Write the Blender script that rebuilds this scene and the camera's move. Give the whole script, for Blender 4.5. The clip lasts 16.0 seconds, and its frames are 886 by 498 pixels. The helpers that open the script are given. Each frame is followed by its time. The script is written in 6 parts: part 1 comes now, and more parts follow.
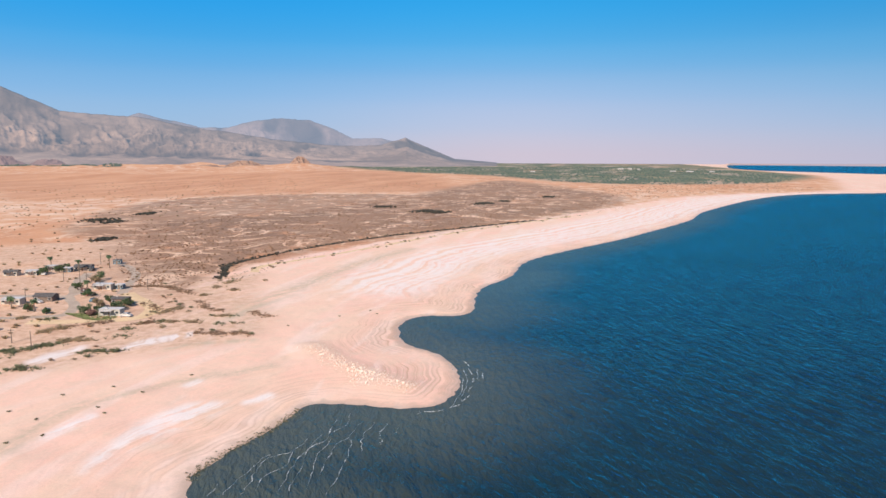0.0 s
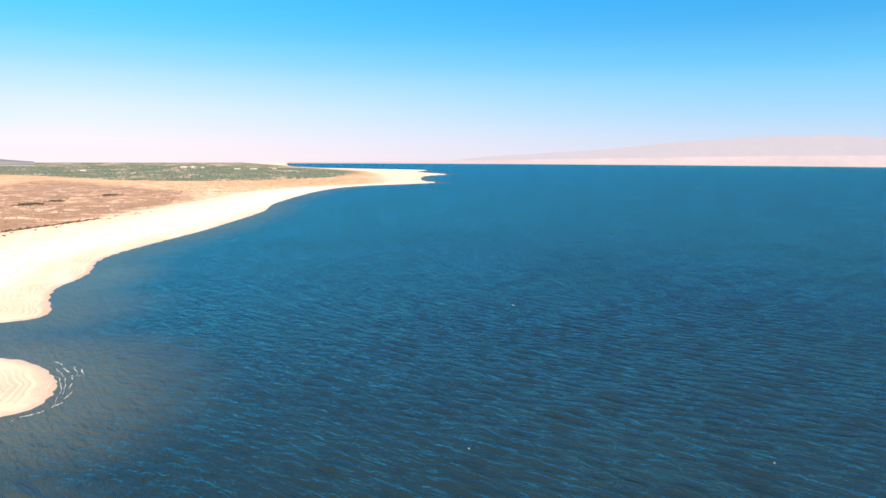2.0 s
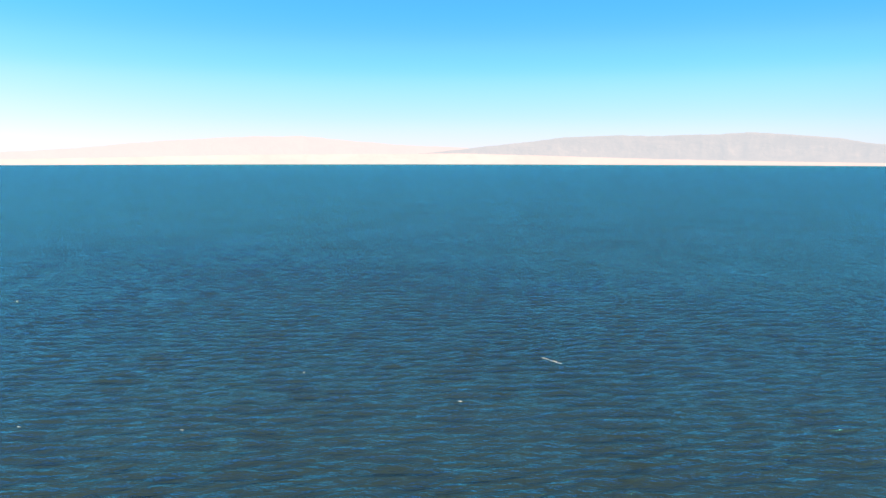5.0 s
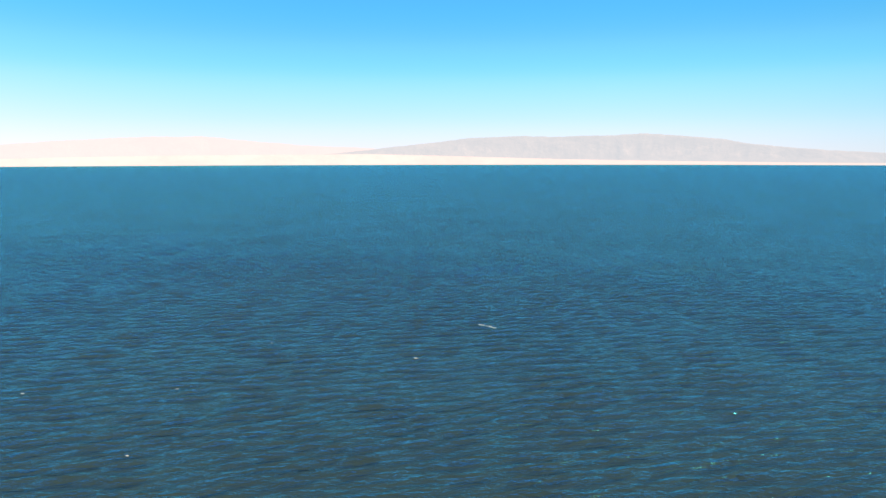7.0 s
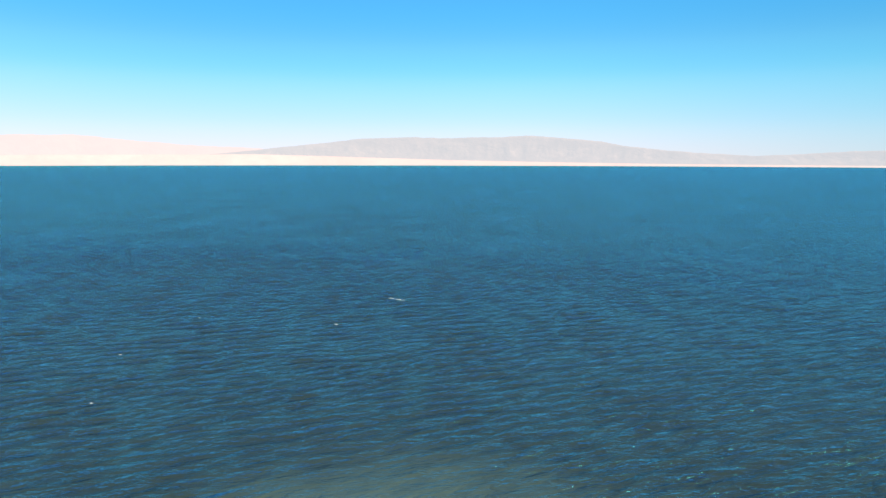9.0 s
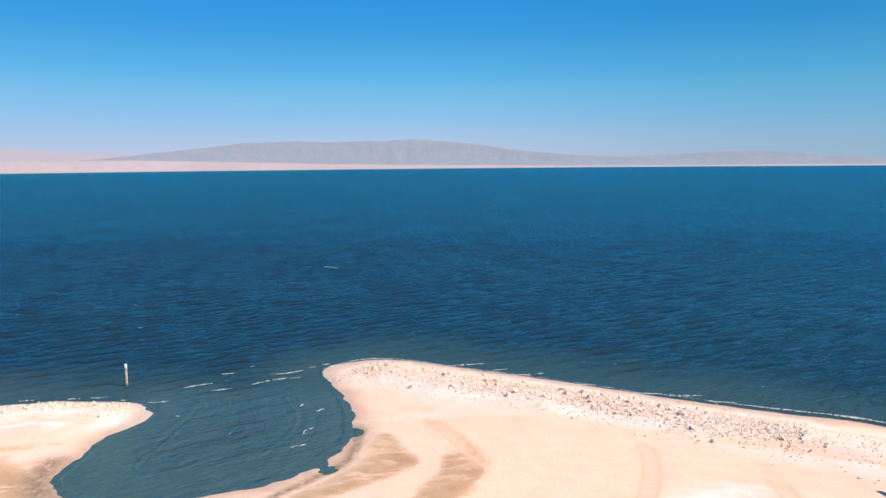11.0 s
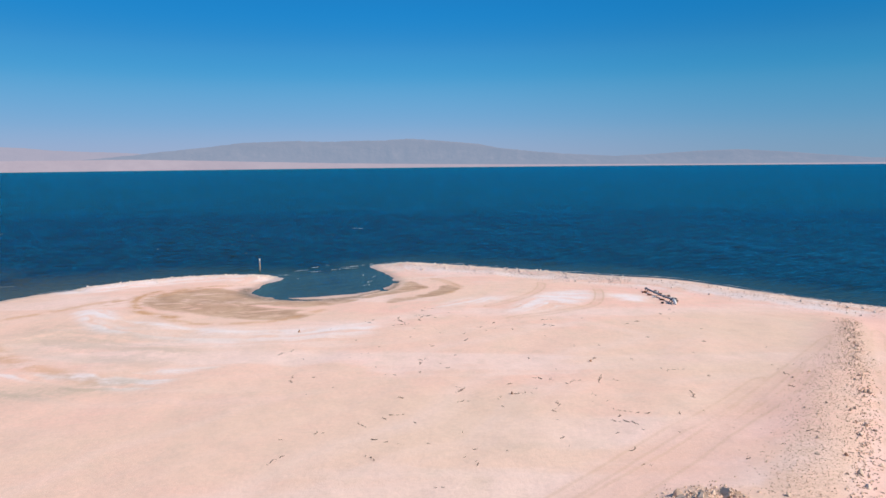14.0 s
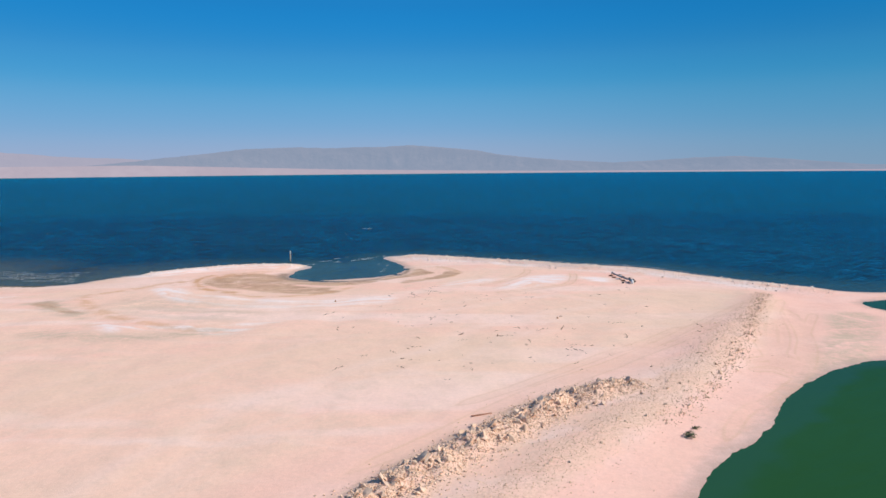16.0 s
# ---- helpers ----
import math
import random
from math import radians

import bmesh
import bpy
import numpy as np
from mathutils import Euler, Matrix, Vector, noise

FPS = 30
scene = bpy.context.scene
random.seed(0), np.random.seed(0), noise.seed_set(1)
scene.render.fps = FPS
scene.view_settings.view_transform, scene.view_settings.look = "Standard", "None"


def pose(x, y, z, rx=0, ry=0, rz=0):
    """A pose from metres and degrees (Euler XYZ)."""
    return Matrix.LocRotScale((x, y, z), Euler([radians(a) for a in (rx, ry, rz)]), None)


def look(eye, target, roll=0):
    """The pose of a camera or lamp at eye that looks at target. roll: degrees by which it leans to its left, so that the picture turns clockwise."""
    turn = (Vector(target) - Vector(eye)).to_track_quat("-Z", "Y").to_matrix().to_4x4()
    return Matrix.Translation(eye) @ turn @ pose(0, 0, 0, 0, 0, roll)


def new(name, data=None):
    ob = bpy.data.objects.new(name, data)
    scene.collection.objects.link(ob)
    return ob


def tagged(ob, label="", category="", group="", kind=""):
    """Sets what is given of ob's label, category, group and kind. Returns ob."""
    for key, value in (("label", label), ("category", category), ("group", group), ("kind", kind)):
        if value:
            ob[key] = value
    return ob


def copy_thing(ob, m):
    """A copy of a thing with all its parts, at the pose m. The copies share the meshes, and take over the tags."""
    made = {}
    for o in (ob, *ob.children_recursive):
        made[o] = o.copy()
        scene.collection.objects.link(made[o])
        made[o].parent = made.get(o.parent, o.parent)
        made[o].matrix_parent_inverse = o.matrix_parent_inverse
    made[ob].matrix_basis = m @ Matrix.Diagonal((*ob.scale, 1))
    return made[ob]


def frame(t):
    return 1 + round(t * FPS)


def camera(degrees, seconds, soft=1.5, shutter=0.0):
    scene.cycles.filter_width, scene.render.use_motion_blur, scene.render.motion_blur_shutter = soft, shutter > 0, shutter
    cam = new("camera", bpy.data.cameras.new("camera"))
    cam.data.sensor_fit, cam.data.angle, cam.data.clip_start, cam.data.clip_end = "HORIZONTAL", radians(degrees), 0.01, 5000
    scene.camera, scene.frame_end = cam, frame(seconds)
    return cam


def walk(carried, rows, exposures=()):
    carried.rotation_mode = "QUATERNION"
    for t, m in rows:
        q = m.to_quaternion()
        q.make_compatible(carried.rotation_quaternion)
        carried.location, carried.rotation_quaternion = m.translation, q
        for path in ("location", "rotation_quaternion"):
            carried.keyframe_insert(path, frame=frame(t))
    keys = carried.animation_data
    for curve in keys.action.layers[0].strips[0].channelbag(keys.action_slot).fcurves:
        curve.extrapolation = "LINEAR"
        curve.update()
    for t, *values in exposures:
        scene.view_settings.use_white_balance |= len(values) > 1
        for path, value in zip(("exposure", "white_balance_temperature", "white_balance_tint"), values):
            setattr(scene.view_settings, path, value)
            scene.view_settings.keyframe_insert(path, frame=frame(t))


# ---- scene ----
cam = camera(65.45, 16.0)
PATH = [
    (0, pose(-15.2, 142.9, 60.0, 82.21, -0.11, 102.45)),
    (0.5, pose(-16.2, 141.6, 57.4, 82.25, -0.19, 93.75)),
    (1, pose(-13.8, 139.9, 55.7, 82.30, -0.11, 84.56)),
    (1.5, pose(-9.4, 137.3, 54.8, 82.31, -0.05, 75.01)),
    (2, pose(-6.2, 133.4, 54.2, 82.27, -0.24, 67.40)),
    (2.5, pose(-3.8, 129.4, 53.4, 82.26, -0.15, 59.91)),
    (3, pose(-1.2, 125.6, 52.5, 82.31, -0.08, 53.20)),
    (3.5, pose(1.2, 122.4, 51.4, 82.36, 0.04, 44.80)),
    (4, pose(2.4, 119.8, 50.2, 82.30, -0.00, 36.06)),
    (4.5, pose(2.9, 116.9, 48.9, 82.32, -0.05, 29.45)),
    (4.7, pose(3.0, 115.5, 48.5, 82.35, -0.07, 28.05)),
    (6.8, pose(3.2, 90.4, 46.4, 82.44, 0.16, 19.25)),
    (7, pose(3.3, 87.4, 46.1, 82.45, 0.10, 18.59)),
    (7.5, pose(3.6, 81.5, 45.4, 82.47, -0.04, 16.43)),
    (8, pose(4.2, 76.2, 44.6, 82.52, -0.16, 14.44)),
    (8.5, pose(4.6, 71.0, 43.8, 82.53, -0.21, 12.21)),
    (8.7, pose(4.6, 68.7, 43.4, 82.52, -0.19, 11.24)),
    (10.8, pose(0.3, 6.4, 41.5, 82.86, 0.54, 0.16)),
    (11, pose(0.0, 0.0, 40.5, 82.83, 0.55, 0.00)),
    (11.5, pose(-0.1, -16.1, 38.0, 82.85, 0.57, 0.07)),
    (12, pose(0.1, -31.5, 36.0, 82.81, 0.60, 0.16)),
    (12.5, pose(0.1, -47.6, 35.1, 82.85, 0.59, -0.01)),
    (13, pose(0.3, -64.1, 34.7, 82.86, 0.60, -0.10)),
    (13.5, pose(0.2, -81.6, 34.6, 82.85, 0.61, -0.20)),
    (14, pose(-0.2, -98.3, 34.6, 82.82, 0.58, -0.28)),
    (14.5, pose(-0.4, -113.1, 34.6, 82.86, 0.53, -0.19)),
    (15, pose(-0.8, -126.4, 34.9, 82.90, 0.53, -0.17)),
    (15.5, pose(-1.2, -135.5, 34.9, 83.05, 0.53, -0.24)),
    (16, pose(-1.6, -138.8, 35.0, 83.33, 0.51, -0.31)),
]
EXPOSURES = [(0.0, 0.22, 6400, 11), (1.5, 0.74, 7050, 9), (3.0, 1.20, 7600, 10), (4.7, 1.32, 8500, 12), (8.7, 1.30, 8500, 12), (10.8, 0.66, 6900, 12), (12.5, 0.16, 6050, 11), (16.0, 0.09, 6100, 10)]
walk(cam, PATH, EXPOSURES)

# ---- sky and sun ----
SUN_ELEVATION, SUN_AZIMUTH = 38.0, 102.0   # azimuth clockwise from +y
world = bpy.data.worlds.new("desert_sky")
scene.world = world
world.use_nodes = True
wn, wl = world.node_tree.nodes, world.node_tree.links
wn.clear()
sky = wn.new("ShaderNodeTexSky")
sky.sky_type, sky.sun_disc = "NISHITA", False
sky.sun_elevation, sky.sun_rotation = radians(SUN_ELEVATION), radians(SUN_AZIMUTH)
sky.altitude, sky.air_density, sky.dust_density, sky.ozone_density = 0.0, 1.0, 0.4, 3.0
coords = wn.new("ShaderNodeTexCoord")
split = wn.new("ShaderNodeSeparateXYZ")
wl.new(coords.outputs["Generated"], split.inputs[0])
haze = wn.new("ShaderNodeValToRGB")     # the blue deepens with height over a belt of lavender dust haze
wl.new(split.outputs["Z"], haze.inputs[0])
haze.color_ramp.interpolation = "CARDINAL"
stops = haze.color_ramp.elements
stops[0].position, stops[0].color = 0.0, (0.66, 0.575, 0.67, 1)
stops[1].position, stops[1].color = 1.0, (0.05, 0.15, 0.36, 1)
for at, c in ((0.033, (0.55, 0.58, 0.74)), (0.073, (0.42, 0.555, 0.79)), (0.112, (0.25, 0.495, 0.80)), (0.153, (0.10, 0.44, 0.82)), (0.228, (0.022, 0.36, 0.80)), (0.45, (0.06, 0.24, 0.54))):
    e = stops.new(at)
    e.color = (*c, 1)
side = wn.new("ShaderNodeMapRange")     # deeper and less dusty at right angles to the sun
side.interpolation_type = "SMOOTHSTEP"
wl.new(split.outputs["Y"], side.inputs[0])
side.inputs[1].default_value, side.inputs[2].default_value = -0.3, 0.95
north = wn.new("ShaderNodeValToRGB")     # the clean cyan sky over the open lake
wl.new(split.outputs["Z"], north.inputs[0])
north.color_ramp.interpolation = "CARDINAL"
stops = north.color_ramp.elements
stops[0].position, stops[0].color = 0.0, (0.40, 0.455, 0.62, 1)
stops[1].position, stops[1].color = 1.0, (0.05, 0.14, 0.34, 1)
for at, c in ((0.05, (0.25, 0.44, 0.67)), (0.11, (0.105, 0.385, 0.67)), (0.16, (0.045, 0.30, 0.63)), (0.22, (0.018, 0.24, 0.59)), (0.45, (0.05, 0.20, 0.46))):
    e = stops.new(at)
    e.color = (*c, 1)
deeper = wn.new("ShaderNodeMix")
deeper.data_type, deeper.blend_type = "RGBA", "MIX"
wl.new(side.outputs[0], deeper.inputs[0])
wl.new(haze.outputs[0], deeper.inputs[6])
wl.new(north.outputs[0], deeper.inputs[7])
east = wn.new("ShaderNodeMapRange")     # darker towards the east
east.interpolation_type = "SMOOTHSTEP"
wl.new(split.outputs["X"], east.inputs[0])
east.inputs[1].default_value, east.inputs[2].default_value = -0.12, 0.62
darker = wn.new("ShaderNodeMix")
darker.data_type, darker.blend_type = "RGBA", "MULTIPLY"
wl.new(east.outputs[0], darker.inputs[0])
wl.new(deeper.outputs[2], darker.inputs[6])
darker.inputs[7].default_value = (0.58, 0.80, 0.81, 1)
south = wn.new("ShaderNodeMapRange")     # clearer and bluer over the mountains
south.interpolation_type = "SMOOTHSTEP"
wl.new(split.outputs["Y"], south.inputs[0])
south.inputs[1].default_value, south.inputs[2].default_value = -0.05, -0.6
clearer = wn.new("ShaderNodeMix")
clearer.data_type, clearer.blend_type = "RGBA", "MULTIPLY"
wl.new(south.outputs[0], clearer.inputs[0])
wl.new(darker.outputs[2], clearer.inputs[6])
clearer.inputs[7].default_value = (0.66, 0.90, 0.98, 1)
dim = wn.new("ShaderNodeMix")
dim.data_type, dim.blend_type = "RGBA", "MULTIPLY"
dim.inputs[0].default_value = 1.0
dim.inputs[7].default_value = (0.07, 0.07, 0.07, 1)
wl.new(sky.outputs[0], dim.inputs[6])
tint = wn.new("ShaderNodeMix")
tint.data_type, tint.blend_type = "RGBA", "MIX"
tint.inputs[0].default_value = 0.96
wl.new(dim.outputs[2], tint.inputs[6])
wl.new(clearer.outputs[2], tint.inputs[7])
back = wn.new("ShaderNodeBackground")
back.inputs["Strength"].default_value = 0.86
wl.new(tint.outputs[2], back.inputs["Color"])
wout = wn.new("ShaderNodeOutputWorld")
wl.new(back.outputs[0], wout.inputs[0])

sun = new("sun", bpy.data.lights.new("sun", "SUN"))
sun.data.energy, sun.data.angle, sun.data.color = 5.0, radians(0.55), (1.0, 0.91, 0.80)
_a, _e = radians(SUN_AZIMUTH), radians(SUN_ELEVATION)
SUN_WAY = Vector((math.sin(_a) * math.cos(_e), math.cos(_a) * math.cos(_e), math.sin(_e)))
sun.matrix_world = look(SUN_WAY * 400, (0, 0, 0))


# ---- node helpers ----
class Nodes:
    """A small writer of shader nodes."""

    def __init__(self, name):
        self.mat = bpy.data.materials.new(name)
        self.mat.use_nodes = True
        self.tree = self.mat.node_tree
        self.bsdf = self.tree.nodes["Principled BSDF"]

    def node(self, kind, **given):
        n = self.tree.nodes.new(kind)
        for key, value in given.items():
            self.put(n.inputs[key], value)
        return n

    def put(self, socket, value):
        if isinstance(value, bpy.types.NodeSocket):
            self.tree.links.new(value, socket)
        elif isinstance(value, tuple) and len(value) == 3 and socket.type == "RGBA":
            socket.default_value = (*value, 1)
        else:
            socket.default_value = value

    def place(self):
        return self.node("ShaderNodeNewGeometry").outputs["Position"]

    def local(self):
        return self.node("ShaderNodeTexCoord").outputs["Object"]

    def attr(self, name):
        n = self.node("ShaderNodeAttribute")
        n.attribute_name = name
        return n.outputs["Fac"]

    def scaled(self, vec, scale, turn=0.0):
        n = self.node("ShaderNodeMapping")
        self.put(n.inputs[0], vec)
        n.inputs["Scale"].default_value = scale
        n.inputs["Rotation"].default_value = (0, 0, radians(turn))
        return n.outputs[0]

    def noise(self, vec, scale, detail=4.0, rough=0.55, warp=0.0):
        n = self.node("ShaderNodeTexNoise", Vector=vec, Scale=scale, Detail=detail, Roughness=rough, Distortion=warp)
        return n.outputs["Fac"]

    def noise1(self, w, scale, detail=3.0):
        n = self.node("ShaderNodeTexNoise")
        n.noise_dimensions = "1D"
        self.put(n.inputs["W"], w)
        n.inputs["Scale"].default_value, n.inputs["Detail"].default_value = scale, detail
        return n.outputs["Fac"]

    def math(self, op, a, b=0.0, c=0.0):
        n = self.node("ShaderNodeMath")
        n.operation = op
        for i, v in enumerate((a, b, c)):
            self.put(n.inputs[i], v)
        return n.outputs[0]

    def remap(self, v, a, b, c=0.0, d=1.0, smooth=False):
        n = self.node("ShaderNodeMapRange")
        n.interpolation_type = "SMOOTHSTEP" if smooth else "LINEAR"
        for i, x in enumerate((v, a, b, c, d)):
            self.put(n.inputs[i], x)
        return n.outputs[0]

    def mix(self, fac, a, b, how="MIX"):
        n = self.node("ShaderNodeMix")
        n.data_type, n.blend_type, n.clamp_factor = "RGBA", how, True
        self.put(n.inputs[0], fac)
        self.put(n.inputs[6], a)
        self.put(n.inputs[7], b)
        return n.outputs[2]

    def bump(self, height, strength=0.3, distance=0.1, after=None):
        n = self.node("ShaderNodeBump", Height=height, Strength=strength, Distance=distance)
        if after is not None:
            self.put(n.inputs["Normal"], after)
        return n.outputs[0]

    def done(self, color=None, rough=None, normal=None, **more):
        for key, value in (("Base Color", color), ("Roughness", rough), ("Normal", normal)):
            if value is not None:
                self.put(self.bsdf.inputs[key], value)
        for key, value in more.items():
            self.put(self.bsdf.inputs[key.replace("_", " ")], value)
        return self.mat


def mottled(name, dark, light, scale, rough=0.8, bump=0.25, random_tint=0.0, fine=6.0, **more):
    """A plain rough surface with variation at two scales."""
    n = Nodes(name)
    p = n.local()
    a, b = n.noise(p, scale, 5), n.noise(p, scale * fine, 4)
    c = n.mix(n.remap(a, 0.3, 0.7), dark, light)
    c = n.mix(n.remap(b, 0.35, 0.75, 0.0, 0.35), c, tuple(x * 0.6 for x in dark))
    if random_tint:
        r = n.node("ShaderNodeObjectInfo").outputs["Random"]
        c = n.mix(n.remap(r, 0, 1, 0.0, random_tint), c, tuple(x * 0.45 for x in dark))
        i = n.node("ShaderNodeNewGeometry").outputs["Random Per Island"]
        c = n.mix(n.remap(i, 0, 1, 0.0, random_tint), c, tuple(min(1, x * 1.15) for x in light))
    return n.done(c, rough, n.bump(b, bump, 0.05), **more)


# ---- plan: shorelines ----
def curve(points, step=3.0, closed=False):
    """A smooth line through the points of the plan."""
    p = np.array(points, float)
    n = len(p)
    out = []
    for i in range(n if closed else n - 1):
        q = [p[(i + k) % n] if closed else p[min(max(i + k, 0), n - 1)] for k in (-1, 0, 1, 2)]
        m = int(min(12, max(2, np.hypot(*(q[2] - q[1])) / step)))
        for u in np.arange(m) / m:
            out.append(0.5 * (2 * q[1] + (q[2] - q[0]) * u + (2 * q[0] - 5 * q[1] + 4 * q[2] - q[3]) * u ** 2
                              + (3 * q[1] - q[0] - 3 * q[2] + q[3]) * u ** 3))
    if not closed:
        out.append(p[-1])
    return np.array(out)


def near(x, y, line, closed=False):
    """Distance to a line, and how far along it (0 to 1) the nearest place is."""
    line = np.vstack([line, line[:1]]) if closed else line
    best, along = np.full(x.shape, 1e9), np.zeros(x.shape)
    lens = np.r_[0, np.cumsum(np.hypot(*np.diff(line, axis=0).T))]
    for i, (a, b) in enumerate(zip(line[:-1], line[1:])):
        d = b - a
        l2 = d @ d + 1e-9
        t = np.clip(((x - a[0]) * d[0] + (y - a[1]) * d[1]) / l2, 0, 1)
        r = np.hypot(x - a[0] - t * d[0], y - a[1] - t * d[1])
        m = r < best
        best = np.where(m, r, best)
        along = np.where(m, (lens[i] + t * (lens[i + 1] - lens[i])) / lens[-1], along)
    return best, along


def inside(x, y, poly):
    hit = np.zeros(x.shape, bool)
    for a, b in zip(poly, np.roll(poly, -1, axis=0)):
        if a[1] == b[1]:
            continue
        cross = (a[1] > y) != (b[1] > y)
        hit ^= cross & (x < (b[0] - a[0]) * (y - a[1]) / (b[1] - a[1]) + a[0])
    return hit


def signed(x, y, poly):
    """Distance to the edge of an area: positive inside."""
    d = near(x, y, poly, True)[0]
    return np.where(inside(x, y, poly), d, -d)


JETTY_SHORE = [(700, -200), (300, 0), (165, 43), (121, 48), (111, 49), (101, 59), (89, 71), (73, 94), (65, 101.5), (51, 107.5), (36, 114),
               (22, 122.5), (8, 129), (-4, 134.8), (-12, 138), (-19, 136.8), (-23, 131.5)]
POOL_SHORE = [(-21.5, 125), (-17, 115), (-14.5, 104.5), (-14.5, 97), (-16.5, 90.3), (-20, 85.4), (-26, 81.7), (-30.4, 79.8), (-37, 78.4), (-41, 77.6), (-45.5, 79.3),
              (-49.5, 82), (-52, 86), (-51.5, 94), (-50.2, 102)]
BEACH_SHORE = [(-49.6, 108.5), (-54, 111.3), (-65.5, 112.6), (-75, 111.3), (-82, 108.3), (-90, 102.5), (-99, 95), (-109.5, 86.3), (-116, 75), (-125, 71), (-137, 72), (-148, 75),
               (-158, 76.2), (-165, 77.5)]
SPIT_SHORE = [(-167, 88), (-167, 97), (-169, 105), (-176, 109), (-188, 109.5), (-202, 105), (-214, 97), (-221, 86), (-234, 79.5), (-248, 76.5),
              (-260, 81), (-264, 94), (-275, 98)]
COAST_SHORE = [(-296, 95), (-320, 94.5), (-352, 103), (-415, 110), (-518, 160), (-566, 181), (-682, 228), (-796, 259), (-992, 339), (-1131, 415), (-1199, 484), (-1230, 547), (-1263, 616), (-1308, 664),
               (-1388, 667), (-1582, 735), (-1730, 812), (-1846, 915), (-2006, 930), (-2153, 940), (-2420, 1077), (-2561, 998), (-2824, 840), (-2965, 777), (-3500, 760), (-4900, 1000)]
shore_line = curve(JETTY_SHORE + POOL_SHORE + BEACH_SHORE + SPIT_SHORE + COAST_SHORE, 3.0)
LAND = np.vstack([[(4900, -1500)], shore_line, [(-4900, -4900), (4900, -4900)]])
LAGOON = curve([(25, -71), (33, -60), (37, -56.5), (43.5, -49.5), (51, -38.5), (59, -30.5), (70, -22), (80, -18.5), (97, -14), (127, -13), (152, -40),
                (152, -120), (20, -125), (17, -90)], 4.0, True)
INLET = curve([(105.5, 32), (110, 35), (121, 37.5), (141, 36), (151, 26), (121, 20), (107, 23)], 4.0, True)
INLAND = np.array([(-140, -300), (-150, -60), (-170, -26), (-195, -12), (-250, -10), (-300, -38), (-356, -39), (-418, -14), (-544, 33),
                   (-704, 113), (-1047, 258), (-1170, 370), (-1215, 450), (-1330, 560), (-1600, 640), (-1900, 720), (-2300, 800), (-2600, 760), (-4900, 700), (-4900, -4900), (-140, -4900)])
JETTY_RIDGE = curve([(-18, 132), (-7, 127.5), (4, 121.5), (15, 115.5), (27, 109.5), (41, 100.5), (54, 93), (65, 85), (80, 69), (93, 56), (106, 46)], 4)
LEFT_RIDGE = curve([(-51, 107.5), (-58, 108.5), (-67, 108.8), (-78, 105.5), (-90, 98), (-100, 89)], 4)
BERM = curve([(86, 45), (68, 14), (55, -4), (46, -19), (33, -37), (21, -51), (8, -67), (-6, -84), (-16, -98)], 4)
RUBBLE = curve([(30, -33), (24, -35.5), (16, -41.5), (10, -48), (4, -54.8), (-2, -62), (-7, -68.5), (-14, -78)], 4)
SPIT_ROCKS = curve([(-214, 54), (-204, 64), (-192, 76), (-184, 88), (-179, 100)], 4)
SANDBAR_POOLS = [curve(q, 1.5) for q in ([(-44, 78), (-40, 76), (-35, 74.6), (-29, 75)], [(-16.5, 86.5), (-14.700000000000001, 87.69999999999999)], [(-13.6, 98.4), (-13.4, 101.6)])]     # broken strips of water behind the pool's bar
DITCH = curve([(-312, -33), (-325, -38), (-357, -50), (-427, -35), (-505, -1), (-584, 49), (-650, 90)], 8)
TRACK = curve([(-334, -33), (-356, -36), (-418, -11), (-544, 36), (-704, 116), (-880, 188), (-1047, 260)], 8)
RUTS = [curve(p, 3) for p in ([(26.4, 97.0), (27.7, 92.4), (27.1, 86.6), (24.6, 79.1), (20.6, 71.9), (16.6, 67.3), (12.1, 63.0), (7.3, 59.1)], [(41, 89), (41, 79), (36, 62), (25, 54), (10, 46)], [(-3.4, 104.1), (0.3, 98.9), (2.5, 93.3), (4.9, 86.5)],
                              [(-20, -72), (-4, -55), (12, -36), (32, -17), (52, 5), (71, 26), (80, 38)], [(-14, -70), (5, -46), (28, -23), (38, -13), (51, -1), (66, 18)], [(-4, -46), (12, -32), (27, -17), (37, -8), (54, 10)],
                              [(85, 38), (73, 18), (65, 2), (60, -13), (60, -21), (58, -28), (48, -39), (41, -45), (30, -62)], [(88, 38), (76, 18), (67, 1), (61, -14), (62, -22), (60, -30)], [(52, -21), (58, -17.5), (61, -21)],
                              [(51, -23), (56, -21), (59, -25)], [(50, -25.5), (55, -24.5), (57, -29)], [(87, 21), (73, -1), (62, -20)], [(78.0, 24.1), (69.0, -0.3), (61.2, -14.7), (54.2, -24.8)], [(82.2, 27.2), (72.3, -0.5), (62.8, -20.2), (56.0, -29.5)], [(81.9, 23.9), (71.6, -5.0), (63.8, -20.2), (55.4, -32.3)], [(61.3, -4.6), (57.6, -20.0), (61.1, -23.5)])]


def wobble(x, y, size, seed=0):
    """Smooth noise from a few turned sines, about -1 to 1."""
    rng = np.random.default_rng(seed)
    out = np.zeros(np.shape(x))
    for k in range(7):
        a, ph, s = rng.uniform(0, 6.28), rng.uniform(0, 6.28), size * rng.uniform(0.6, 1.7)
        out = out + np.sin((x * np.cos(a) + y * np.sin(a)) * 6.28 / s + ph + 1.3 * np.sin((x * np.sin(a) - y * np.cos(a)) * 4.1 / s + ph))
    return out / 4.2


def smooth(v, a, b):
    t = np.clip((v - a) / (b - a), 0, 1)
    return t * t * (3 - 2 * t)


